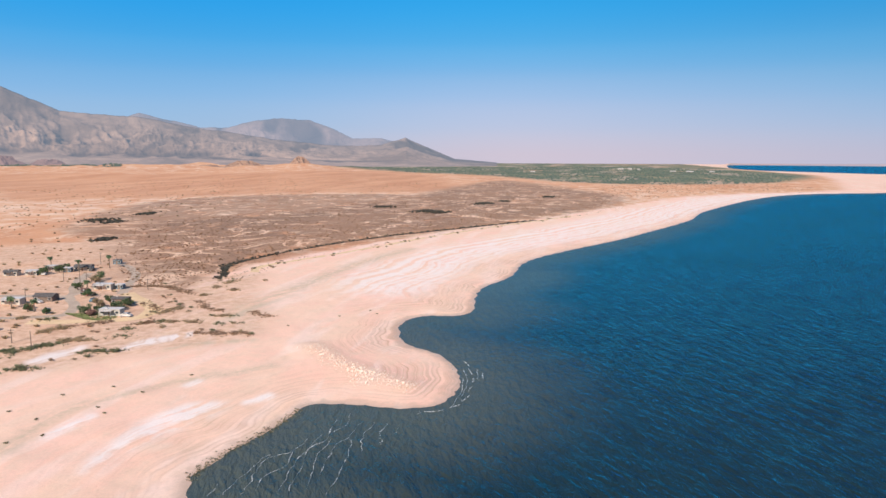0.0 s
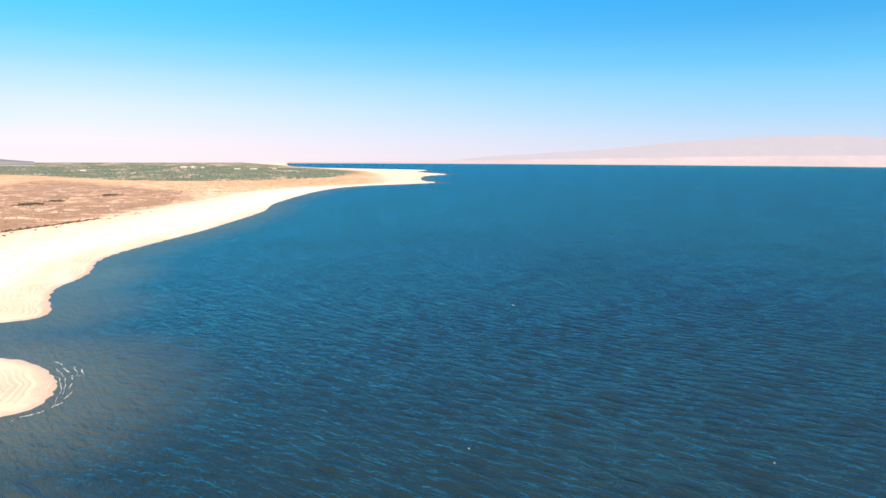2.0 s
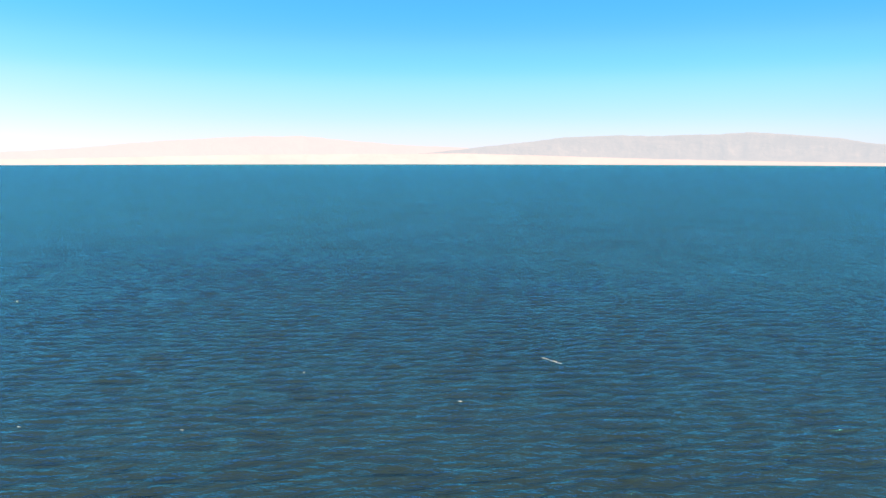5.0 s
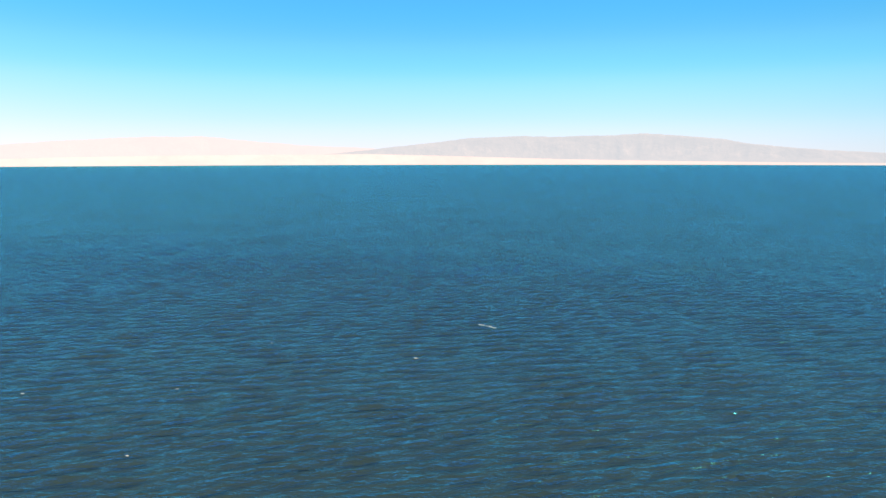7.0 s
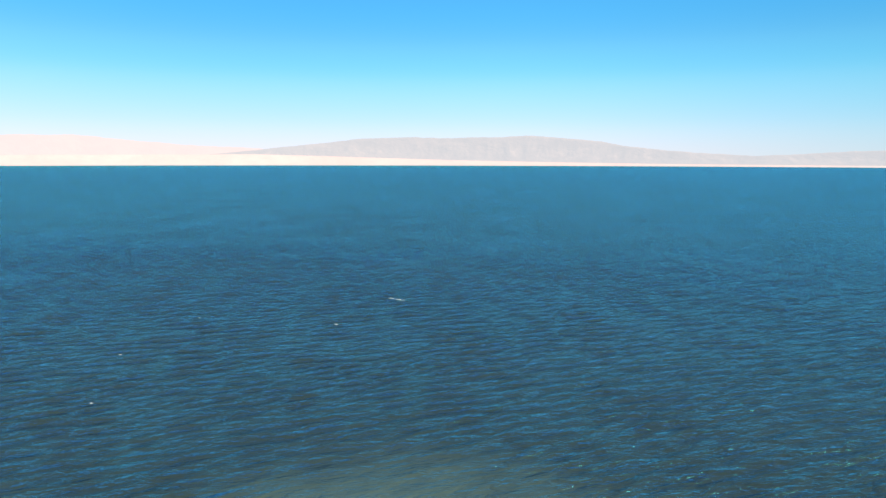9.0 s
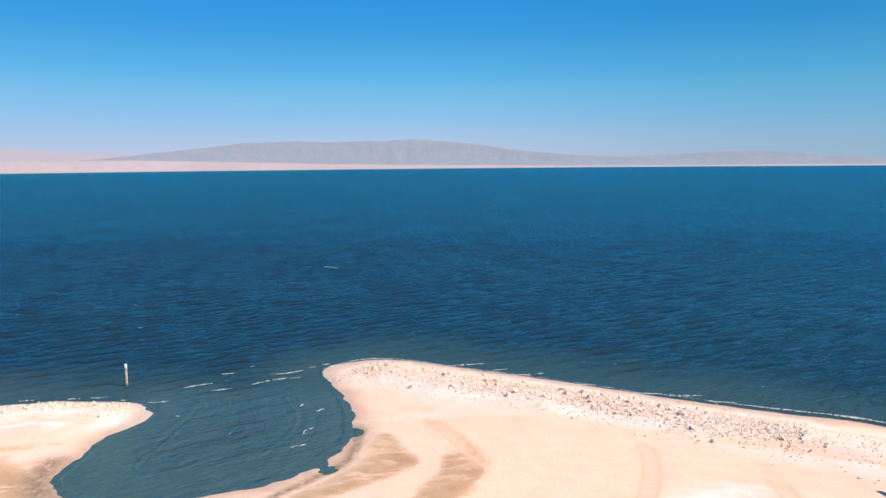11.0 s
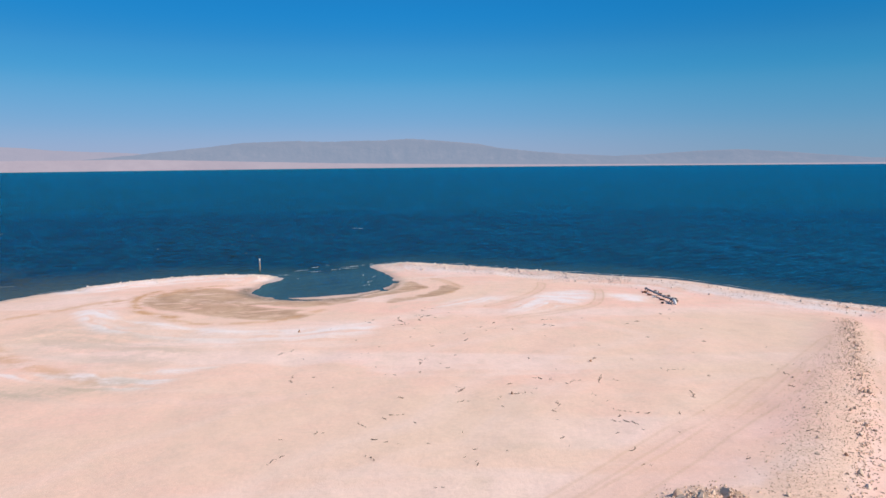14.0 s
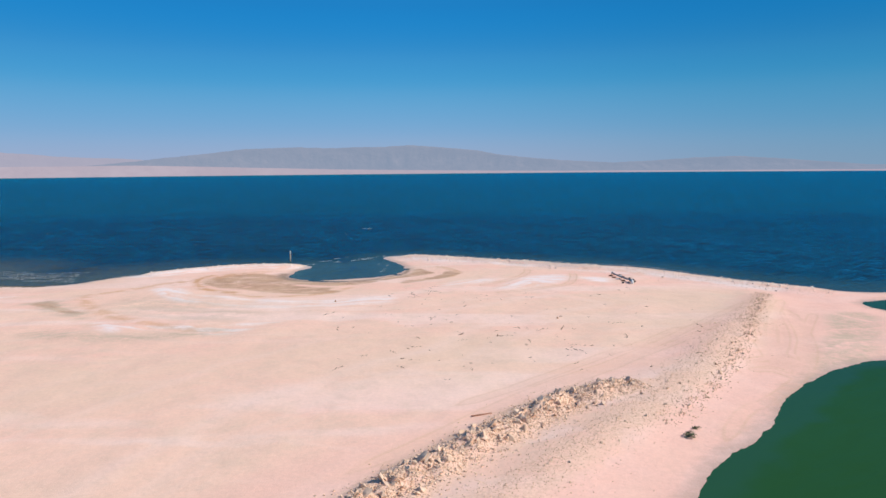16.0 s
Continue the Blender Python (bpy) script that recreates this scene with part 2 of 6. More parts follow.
def shore_distance(x, y):
    """Metres inland from the nearest water, negative in the water."""
    d = signed(x, y, LAND)
    d = d + 0.5 * wobble(x, y, 9, 3) * smooth(np.abs(x), 1500, 300)
    return np.minimum(d, np.minimum(-signed(x, y, LAGOON) - 0.2 * wobble(x, y, 6, 4) - 0.18 * wobble(x, y, 2.2, 15), -signed(x, y, INLET)))


def ridge(x, y, line, width, height, taper=0.06):
    d, u = near(x, y, line)
    return height * np.exp(-(d / width) ** 2) * smooth(u, -0.02, taper) * smooth(1 - u, -0.02, taper)


def height(x, y, d=None):
    """The ground's height over the water."""
    x, y = np.asarray(x, float), np.asarray(y, float)
    d = shore_distance(x, y) if d is None else d
    z = np.where(d > 0, 0.9 * (1 - np.exp(-np.maximum(d, 0) / 16.0)), np.maximum(0.07 * d, -4.0))
    land = smooth(d, 0.0, 6.0)
    z = z + (0.022 * wobble(x, y, 3.2, 9) + 0.022 * wobble(x, y, 8, 10)) * np.exp(-(d / 4.5) ** 2) * (np.hypot(x, y) < 700) * np.where(x > 5, 0.35, 1.0)
    z = z + land * (0.10 * wobble(x, y, 17, 1) + 0.04 * wobble(x, y, 5, 2))
    z = z + ridge(x, y, JETTY_RIDGE, 6.0, 1.0) + ridge(x, y, LEFT_RIDGE, 5.0, 0.9) + ridge(x, y, SPIT_ROCKS, 6, 0.7)
    z = z + ridge(x, y, BERM, 6.0, 0.8) + ridge(x, y, RUBBLE, 2.4, 1.35) * (0.8 + 0.5 * wobble(x, y, 8, 8) + 0.42 * wobble(x, y, 2.6, 14))
    z = z - 1.1 * np.exp(-(near(x, y, DITCH)[0] / 2.6) ** 2) * (x < -290)
    for line in RUTS:
        z = z - 0.04 * np.exp(-(near(x, y, line)[0] / 0.8) ** 2) * smooth(d, 4, 12)
    for line in SANDBAR_POOLS:
        z = z - ridge(x, y, line, 0.75, 0.66, 0.3)
    inl = smooth(signed(x, y, INLAND), 0, 60)
    z = z + inl * (0.9 + 0.35 * wobble(x, y, 40, 5))
    r, az = np.hypot(x + 15, y - 143), np.degrees(np.arctan2(-(x + 15), y - 143))
    swell = smooth(az, 104, 114) * smooth(r, 900, 2600) * (1 - smooth(r, 2750, 3100))
    z = z + swell * (17 + 5 * wobble(x, y, 420, 6) + 8 * wobble(x, y, 170, 7) * smooth(r, 2000, 2600))
    far = smooth(r, 4560, 4800) * (d < 0)
    return z + far * 9


def steps(a, b, first, growth=None):
    """Grid lines from a to b, evenly or growing."""
    if growth is None:
        return np.linspace(a, b, int(abs(b - a) / first) + 1)
    out, s = [a], first
    while abs(out[-1] - a) < abs(b - a):
        out.append(out[-1] + math.copysign(s, b - a))
        s *= growth
    out[-1] = b
    return np.array(out)


def grid_mesh(name, xs, ys, z, keep=None, layers=()):
    nx, ny = len(xs), len(ys)
    gx, gy = np.meshgrid(xs, ys)
    co = np.stack([gx, gy, z], -1).reshape(-1, 3)
    i = np.arange(nx * ny).reshape(ny, nx)
    quads = np.stack([i[:-1, :-1], i[:-1, 1:], i[1:, 1:], i[1:, :-1]], -1).reshape(-1, 4)
    if keep is not None:
        k = keep.reshape(-1)
        quads = quads[k[quads].any(1)]
        used = np.unique(quads)
        back_to = np.zeros(nx * ny, int)
        back_to[used] = np.arange(len(used))
        quads, co = back_to[quads], co[used]
        layers = [(n, v.reshape(-1)[used]) for n, v in layers]
    me = bpy.data.meshes.new(name)
    me.vertices.add(len(co))
    me.vertices.foreach_set("co", co.astype(np.float32).ravel())
    me.loops.add(quads.size)
    me.loops.foreach_set("vertex_index", quads.astype(np.int32).ravel())
    me.polygons.add(len(quads))
    me.polygons.foreach_set("loop_start", np.arange(0, quads.size, 4, dtype=np.int32))
    me.polygons.foreach_set("use_smooth", np.ones(len(quads), bool))
    me.update(calc_edges=True)
    for n, v in layers:
        me.attributes.new(n, "FLOAT", "POINT").data.foreach_set("value", np.asarray(v, np.float32).ravel())
    return me


# ---- materials: ground, water, distance ----
def ground_material():
    n = Nodes("sand_and_desert")
    p = n.place()
    shore, inland = n.attr("shore"), n.attr("inland")
    big, mid, fine = n.noise(p, 0.02, 5), n.noise(p, 0.13, 6, 0.6), n.noise(p, 1.6, 6, 0.65)
    grain = n.noise(p, 9.0, 3, 0.7)
    # strand lines that follow the old water levels
    bent = n.math("ADD", shore, n.math("MULTIPLY", n.noise(p, 0.03, 3, 0.45), 15.0))
    lines = n.noise1(bent, 0.5, 5)
    sand = n.mix(n.remap(big, 0.35, 0.65), (0.88, 0.50, 0.375), (0.865, 0.56, 0.405))
    bands = n.noise(n.scaled(p, (0.009, 0.05, 1.0), 6), 1.0, 3, 0.5, 0.5)
    sand = n.mix(n.remap(bands, 0.44, 0.60, 0.0, 0.5), sand, (0.83, 0.56, 0.40))
    sand = n.mix(n.remap(n.noise(n.scaled(p, (0.012, 0.09, 1.0), 3), 1.0, 3, 0.5, 0.4), 0.52, 0.62, 0.0, 0.5), sand, (0.90, 0.66, 0.56))
    sand = n.mix(n.math("MULTIPLY", n.attr("beige"), n.remap(n.noise(n.scaled(p, (0.4, 1.0, 1.0), 5), 0.06, 5, 0.55, 0.5), 0.32, 0.56, 0.2, 0.85)), sand, (0.79, 0.535, 0.375))
    rubbly = n.noise(p, 0.32, 8, 0.72)
    yard = n.math("MULTIPLY", n.attr("yard"), n.remap(n.noise(p, 0.05, 5, 0.6), 0.3, 0.5, 0.55, 0.95))
    tan = n.mix(n.remap(rubbly, 0.38, 0.62), (0.53, 0.295, 0.18), (0.77, 0.50, 0.345))
    sand = n.mix(n.remap(rubbly, 0.50, 0.68, 0.0, 0.35), sand, (0.66, 0.45, 0.32))
    sand = n.mix(yard, sand, tan)
    along = n.node("ShaderNodeSeparateXYZ", Vector=p).outputs[0]
    edge = n.math("MULTIPLY", n.remap(shore, 8.0, 36.0, 1.0, 0.0), n.remap(n.noise(p, 0.045, 3), 0.40, 0.62, 0.05, 1.0))
    edge = n.math("MULTIPLY", edge, n.remap(along, -95.0, -125.0, 0.12, 1.0))
    sand = n.mix(n.math("MULTIPLY", n.remap(lines, 0.42, 0.64, 0.0, 0.6), edge), sand, (0.50, 0.275, 0.18))
    thin = n.noise1(bent, 1.15, 3)
    sand = n.mix(n.math("MULTIPLY", n.remap(thin, 0.52, 0.64, 0.0, 0.65), edge), sand, (0.54, 0.29, 0.19))
    sand = n.mix(n.remap(n.noise1(bent, 0.11, 4), 0.50, 0.70, 0.0, 0.3), sand, (0.86, 0.62, 0.51))
    sand = n.mix(n.remap(mid, 0.5, 0.75, 0.0, 0.45), sand, (0.68, 0.49, 0.345))
    streaks = n.math("ADD", n.math("MULTIPLY", n.noise1(bent, 0.22, 4), 0.65), n.math("MULTIPLY", n.noise(p, 0.2, 6, 0.62, 0.4), 0.35))
    salt = n.math("MULTIPLY", n.attr("salt"), n.remap(streaks, 0.41, 0.53))
    sand = n.mix(n.math("MULTIPLY", salt, 0.75), sand, (0.86, 0.765, 0.725))
    stain = n.math("MULTIPLY", n.attr("stain"), n.remap(n.noise(n.scaled(p, (0.6, 1.4, 1.0), 20), 0.22, 8, 0.7, 0.8), 0.36, 0.52, 0.3, 1.0))
    stain = n.math("MULTIPLY", stain, n.remap(n.math("ADD", n.attr("stain"), n.math("MULTIPLY", n.math("SUBTRACT", n.noise(p, 0.35, 6, 0.65), 0.5), 1.2)), 0.35, 0.6, 0.15, 1.0))
    sand = n.mix(stain, sand, n.mix(n.remap(mid, 0.35, 0.65), (0.40, 0.225, 0.12), (0.56, 0.345, 0.205)))
    sand = n.mix(n.math("MULTIPLY", n.attr("pink"), n.remap(mid, 0.3, 0.7, 0.6, 0.85)), sand, (0.83, 0.475, 0.37))
    gravel = n.math("MULTIPLY", n.attr("gravel"), n.remap(n.noise(p, 0.5, 6, 0.7), 0.40, 0.52, 0.35, 1.0))
    sand = n.mix(gravel, sand, n.mix(n.remap(n.noise(p, 2.2, 5, 0.75), 0.38, 0.60), (0.58, 0.36, 0.24), (0.84, 0.57, 0.41)))
    damp = n.math("MULTIPLY", n.attr("damp"), n.remap(n.math("ADD", n.math("MULTIPLY", streaks, 0.6), n.math("MULTIPLY", n.noise(p, 0.6, 6, 0.65), 0.4)), 0.40, 0.56))
    sand = n.mix(n.math("MULTIPLY", damp, 0.9), sand, n.mix(mid, (0.46, 0.335, 0.225), (0.61, 0.465, 0.33)))
    rust = n.math("MULTIPLY", n.attr("rust"), n.remap(n.noise(p, 0.3, 5, 0.6), 0.36, 0.56))
    sand = n.mix(n.math("MULTIPLY", rust, 0.95), sand, (0.56, 0.28, 0.11))
    wet = n.remap(n.math("ADD", shore, n.math("MULTIPLY", n.math("SUBTRACT", n.noise(p, 0.35, 5), 0.5), 6.0)), 0.3, 3.6, 1.0, 0.0)
    sand = n.mix(n.math("MULTIPLY", wet, 0.6), sand, (0.38, 0.25, 0.17))
    rim = n.math("MULTIPLY", n.attr("rim"), n.remap(n.noise(p, 0.7, 6, 0.68), 0.34, 0.52, 0.3, 1.0))
    sand = n.mix(n.math("MULTIPLY", rim, 0.95), sand, n.mix(n.remap(fine, 0.4, 0.6), (0.15, 0.10, 0.055), (0.29, 0.195, 0.115)))
    wheel = n.remap(n.math("ABSOLUTE", n.math("SUBTRACT", n.attr("ruts"), 1.0)), 0.1, 0.5, 1.0, 0.0)
    ruts = n.math("MAXIMUM", wheel, n.remap(n.attr("ruts"), 0.6, 2.4, 0.45, 0.0))
    ruts = n.math("MULTIPLY", ruts, n.remap(n.noise(p, 0.10, 4), 0.30, 0.50, 0.35, 1.0))
    ruts = n.math("MULTIPLY", ruts, n.remap(n.node("ShaderNodeSeparateXYZ", Vector=p).outputs[1], 30.0, 60.0, 0.7, 1.0))
    sand = n.mix(n.math("MULTIPLY", ruts, 0.58), sand, (0.62, 0.385, 0.235))
    # desert behind the beach
    tone = n.noise(n.scaled(p, (0.35, 1.0, 1.0), 14), 0.009, 6, 0.6, 0.8)
    dry = n.mix(n.remap(tone, 0.35, 0.65), (0.58, 0.25, 0.115), (0.69, 0.35, 0.185))
    dry = n.mix(n.remap(n.noise(p, 0.035, 7, 0.65, 0.8), 0.51, 0.60, 0.0, 0.75), dry, (0.78, 0.53, 0.37))
    chalk = n.math("MULTIPLY", n.remap(along, -480.0, -640.0), n.remap(along, -1300.0, -1000.0))
    dry = n.mix(n.math("MULTIPLY", chalk, n.remap(n.noise(n.scaled(p, (0.5, 1.0, 1.0)), 0.06, 8, 0.72, 0.6), 0.46, 0.58, 0.0, 0.8)), dry, (0.80, 0.57, 0.42))
    dry = n.mix(n.math("MULTIPLY", n.attr("plain"), 0.85), dry, n.mix(n.remap(n.noise(n.scaled(p, (0.2, 1.0, 1.0), 8), 0.02, 6, 0.6), 0.4, 0.6), (0.52, 0.225, 0.105), (0.64, 0.31, 0.16)))
    dry = n.mix(yard, dry, tan)
    spots = n.math("MULTIPLY", n.remap(n.noise(p, 0.16, 7, 0.72), 0.57, 0.66), n.remap(n.noise(p, 0.012, 4), 0.42, 0.62))
    dry = n.mix(n.math("MULTIPLY", spots, 0.6), dry, (0.33, 0.19, 0.11))
    # brown scrub floor with winding sandy paths through it
    scrub = n.math("MULTIPLY", n.attr("scrub"), n.remap(n.noise(n.scaled(p, (0.6, 1.0, 1.0), 20), 0.028, 9, 0.72, 1.2), 0.34, 0.46))
    vein = n.math("ABSOLUTE", n.math("SUBTRACT", n.noise(p, 0.016, 3, 0.5, 1.8), 0.5))
    path = n.math("MULTIPLY", n.remap(vein, 0.008, 0.026, 1.0, 0.0), n.remap(n.noise(p, 0.02, 3), 0.42, 0.52))
    scrub = n.math("MULTIPLY", scrub, n.remap(path, 0.0, 1.0, 1.0, 0.1))
    brush = n.mix(n.remap(n.noise(p, 0.5, 7, 0.7), 0.36, 0.64), (0.15, 0.08, 0.048), (0.44, 0.235, 0.13))
    brush = n.mix(n.remap(n.noise(p, 0.02, 4), 0.4, 0.65, 0.0, 0.6), brush, (0.28, 0.155, 0.09))
    brush = n.mix(n.remap(n.noise(n.scaled(p, (0.5, 1, 1), 15), 0.012, 6, 0.65), 0.45, 0.6, 0.0, 0.8), brush, (0.20, 0.11, 0.066))
    dry = n.mix(n.math("MULTIPLY", scrub, 0.92), dry, brush)
    dry = n.mix(n.math("MULTIPLY", path, n.remap(n.attr("scrub"), 0.1, 0.6, 0.1, 0.75)), dry, (0.76, 0.50, 0.345))
    field = n.noise(n.scaled(p, (0.004, 0.012, 1), 24), 1.0, 6, 0.6)
    farm = n.mix(n.remap(field, 0.4, 0.6), (0.075, 0.105, 0.06), (0.16, 0.17, 0.09))
    farm = n.mix(n.remap(n.noise(n.scaled(p, (0.35, 1.0, 1.0)), 0.008, 5), 0.53, 0.58, 0.0, 0.8), farm, (0.42, 0.31, 0.22))
    dry = n.mix(n.math("MULTIPLY", n.attr("farm"), n.remap(n.noise(p, 0.006, 4), 0.25, 0.42)), dry, farm)
    color = n.mix(inland, sand, dry)
    color = n.mix(n.remap(fine, 0.35, 0.75, 0.0, 0.16), color, (0.25, 0.17, 0.12))
    color = n.mix(n.remap(grain, 0.4, 0.7, 0.0, 0.12), color, (0.82, 0.72, 0.64))
    pebbles = n.math("MULTIPLY", n.attr("gravel"), n.noise(p, 3.0, 5, 0.7))
    h = n.math("ADD", n.math("MULTIPLY", fine, 0.5), n.math("ADD", n.math("MULTIPLY", grain, 0.15), n.math("MULTIPLY", pebbles, 0.9)))
    h = n.math("ADD", h, n.math("MULTIPLY", n.math("MULTIPLY", lines, edge), 0.6))
    rough = n.remap(wet, 0, 1, 0.95, 0.45)
    return n.done(color, rough, n.bump(h, 0.4, 0.25), Specular_IOR_Level=0.25)


def water_material(name, deep, shallow, chop, murk=22.0, gloss=(0.04, 0.67, 0.88)):
    n = Nodes(name)
    p = n.place()
    shore = n.attr("shore")
    edge = n.math("ADD", shore, n.math("MULTIPLY", n.math("SUBTRACT", n.noise(p, 0.03, 4), 0.5), 22.0))
    across = n.node("ShaderNodeSeparateXYZ", Vector=p).outputs[0]     # the western bay is the muddier one
    reach = n.remap(across, -60.0, -125.0, -0.62 * murk, -murk)
    mud = n.node("ShaderNodeMapRange", Value=edge)
    mud.interpolation_type = "SMOOTHSTEP"
    n.put(mud.inputs[1], reach)
    mud.inputs[2].default_value = -2.0
    mud = n.math("MULTIPLY", mud.outputs[0], n.remap(across, -70.0, -125.0, 0.75, 1.0, True))
    shallow = n.mix(n.remap(across, -70.0, -125.0), tuple(x * k for x, k in zip(shallow, (0.48, 0.85, 1.05))), shallow)
    shallow = n.mix(n.remap(across, -230.0, -340.0), shallow, (0.075, 0.110, 0.102))
    c = n.mix(mud, deep, shallow)
    c = n.mix(n.remap(n.noise(p, 0.012, 4), 0.4, 0.7, 0.0, 0.3), c, tuple(x * 1.5 for x in deep))
    waves = []
    for turn in (-16, -31):     # crests lie more across the western bay than out on the lake
        q = n.scaled(p, (1, 1, 1), turn)
        swell = n.noise(n.scaled(q, (0.14, 0.44, 0.2)), 1.0, 3, 0.5, 0.5)
        chops = n.noise(n.scaled(n.scaled(q, (1, 1, 1), 8), (0.36, 1.0, 0.3)), 1.0, 3, 0.55, 0.6)
        waves.append(n.math("ADD", n.math("MULTIPLY", swell, 0.9), n.math("MULTIPLY", chops, 0.5)))
    open_lake = n.remap(across, -210.0, -90.0, 0.0, 1.0, True)
    other = n.math("SUBTRACT", 1.0, open_lake)
    even = n.math("SQRT", n.math("ADD", n.math("MULTIPLY", open_lake, open_lake), n.math("MULTIPLY", other, other)))
    main = n.math("ADD", n.math("MULTIPLY", n.math("SUBTRACT", waves[0], 0.7), other), n.math("MULTIPLY", n.math("SUBTRACT", waves[1], 0.7), open_lake))
    main = n.math("DIVIDE", main, even)
    ripple = n.noise(n.scaled(n.scaled(p, (1, 1, 1), -30), (1.0, 2.4, 1.0)), 1.0, 3, 0.6, 0.4)
    patch = n.remap(n.noise(p, 0.02, 3), 0.3, 0.7, 0.75, 1.2)
    h = n.math("ADD", main, n.math("MULTIPLY", ripple, 0.14))
    # rings of ripples that run along the bank inside the pool
    basin = n.math("MULTIPLY", n.remap(shore, -24.0, -15.0), n.math("MULTIPLY", n.remap(across, -56.0, -52.0), n.math("MULTIPLY", n.remap(across, -10.0, -13.0), n.remap(n.node("ShaderNodeSeparateXYZ", Vector=p).outputs[1], 126.0, 116.0))))
    rings = n.noise1(n.math("ADD", shore, n.math("MULTIPLY", n.noise(p, 0.12, 3), 3.0)), 0.6, 2)
    h = n.math("ADD", h, n.math("MULTIPLY", n.math("MULTIPLY", rings, basin), 0.45))
    c = n.mix(n.math("MULTIPLY", basin, 0.7), c, (0.052, 0.098, 0.104))
    patch = n.math("MULTIPLY", patch, n.remap(shore, -10.0, -1.0, 1.0, 0.75))
    lean = n.bump(n.math("MULTIPLY", h, patch), min(chop, 1.0), 1.1)
    gust = n.noise(n.scaled(q, (0.11, 0.42, 0.1)), 1.0, 8, 0.75, 0.3)
    gloss = n.mix(n.remap(gust, 0.36, 0.64), tuple(x * 0.78 for x in gloss), tuple(x * 1.2 for x in gloss))
    gloss = n.mix(mud, gloss, n.mix(n.remap(across, -70.0, -125.0), (0.20, 0.44, 0.52), (0.12, 0.44, 0.56)))
    n.done(c, 0.6, lean, Specular_IOR_Level=0.0)
    shine = n.node("ShaderNodeBsdfGlossy", Color=gloss, Roughness=0.17, Normal=lean)
    edge_on = n.node("ShaderNodeFresnel", IOR=1.33, Normal=lean)
    mixer = n.node("ShaderNodeMixShader", Fac=edge_on.outputs[0])
    n.tree.links.new(n.bsdf.outputs[0], mixer.inputs[1])
    n.tree.links.new(shine.outputs[0], mixer.inputs[2])
    n.tree.links.new(mixer.outputs[0], n.tree.nodes["Material Output"].inputs[0])
    return n.mat


def haze_glow_material(name, low, high, air, amount, scale=0.004, gullies=False):
    """Far backdrop with haze painted in: its surface partly glows in the air's colour."""
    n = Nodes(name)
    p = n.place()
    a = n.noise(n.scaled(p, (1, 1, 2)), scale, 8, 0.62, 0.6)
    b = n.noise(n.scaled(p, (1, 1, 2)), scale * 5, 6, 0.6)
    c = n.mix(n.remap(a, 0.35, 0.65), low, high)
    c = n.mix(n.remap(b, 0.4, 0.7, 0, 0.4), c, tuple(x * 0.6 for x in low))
    if gullies:     # shade painted into the gullies' colour, and a greyer tone on the heights
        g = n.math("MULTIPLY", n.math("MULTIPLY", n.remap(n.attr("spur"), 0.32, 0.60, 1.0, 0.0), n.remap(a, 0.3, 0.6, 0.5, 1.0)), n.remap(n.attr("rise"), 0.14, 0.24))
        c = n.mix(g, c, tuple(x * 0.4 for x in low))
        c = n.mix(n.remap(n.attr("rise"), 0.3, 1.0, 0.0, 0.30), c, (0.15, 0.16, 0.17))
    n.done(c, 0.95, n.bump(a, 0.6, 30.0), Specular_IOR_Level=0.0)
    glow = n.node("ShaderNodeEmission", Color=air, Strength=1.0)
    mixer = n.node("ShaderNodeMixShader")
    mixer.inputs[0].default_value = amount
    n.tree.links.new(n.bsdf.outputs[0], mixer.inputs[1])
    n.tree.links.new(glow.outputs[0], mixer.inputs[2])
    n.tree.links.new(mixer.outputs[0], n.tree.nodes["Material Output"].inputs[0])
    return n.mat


GROUND = ground_material()
SEA = water_material("lake_water", (0.013, 0.024, 0.023), (0.090, 0.097, 0.076), 1.0, 46.0)
LAGOON_WATER = water_material("green_lagoon_water", (0.020, 0.072, 0.020), (0.045, 0.090, 0.035), 0.06, 8, (0.12, 0.42, 0.28))
STONE = mottled("salt_crusted_stone", (0.70, 0.53, 0.41), (0.88, 0.72, 0.61), 1.3, 0.9, 0.5, 0.16)
# random darker stones stand in for shadow patches between the rubble
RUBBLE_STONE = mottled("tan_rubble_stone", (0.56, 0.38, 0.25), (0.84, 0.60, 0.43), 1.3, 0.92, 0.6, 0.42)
def foam_material():
    n = Nodes("lacy_foam")
    p = n.place()
    a = n.noise(p, 2.6, 5, 0.7)
    n.done(n.mix(a, (0.42, 0.40, 0.36), (0.72, 0.69, 0.63)), 0.7, n.bump(a, 0.4, 0.1))
    clear = n.node("ShaderNodeBsdfTransparent")
    mixer = n.node("ShaderNodeMixShader", Fac=n.remap(a, 0.40, 0.58))
    n.tree.links.new(clear.outputs[0], mixer.inputs[1])
    n.tree.links.new(n.bsdf.outputs[0], mixer.inputs[2])
    n.tree.links.new(mixer.outputs[0], n.tree.nodes["Material Output"].inputs[0])
    return n.mat


FOAM = foam_material()
WOOD = mottled("weathered_wood", (0.075, 0.05, 0.033), (0.20, 0.135, 0.09), 3.0, 0.85, 0.4, 0.4)
DARK_STEEL = mottled("dark_rusted_steel", (0.045, 0.045, 0.05), (0.13, 0.115, 0.105), 1.4, 0.6, 0.3)
RUST = mottled("orange_rust", (0.20, 0.07, 0.03), (0.38, 0.16, 0.08), 2.5, 0.85, 0.4)
WHITE_PAINT = mottled("weathered_white_paint", (0.58, 0.55, 0.50), (0.78, 0.76, 0.72), 1.0, 0.6, 0.15)
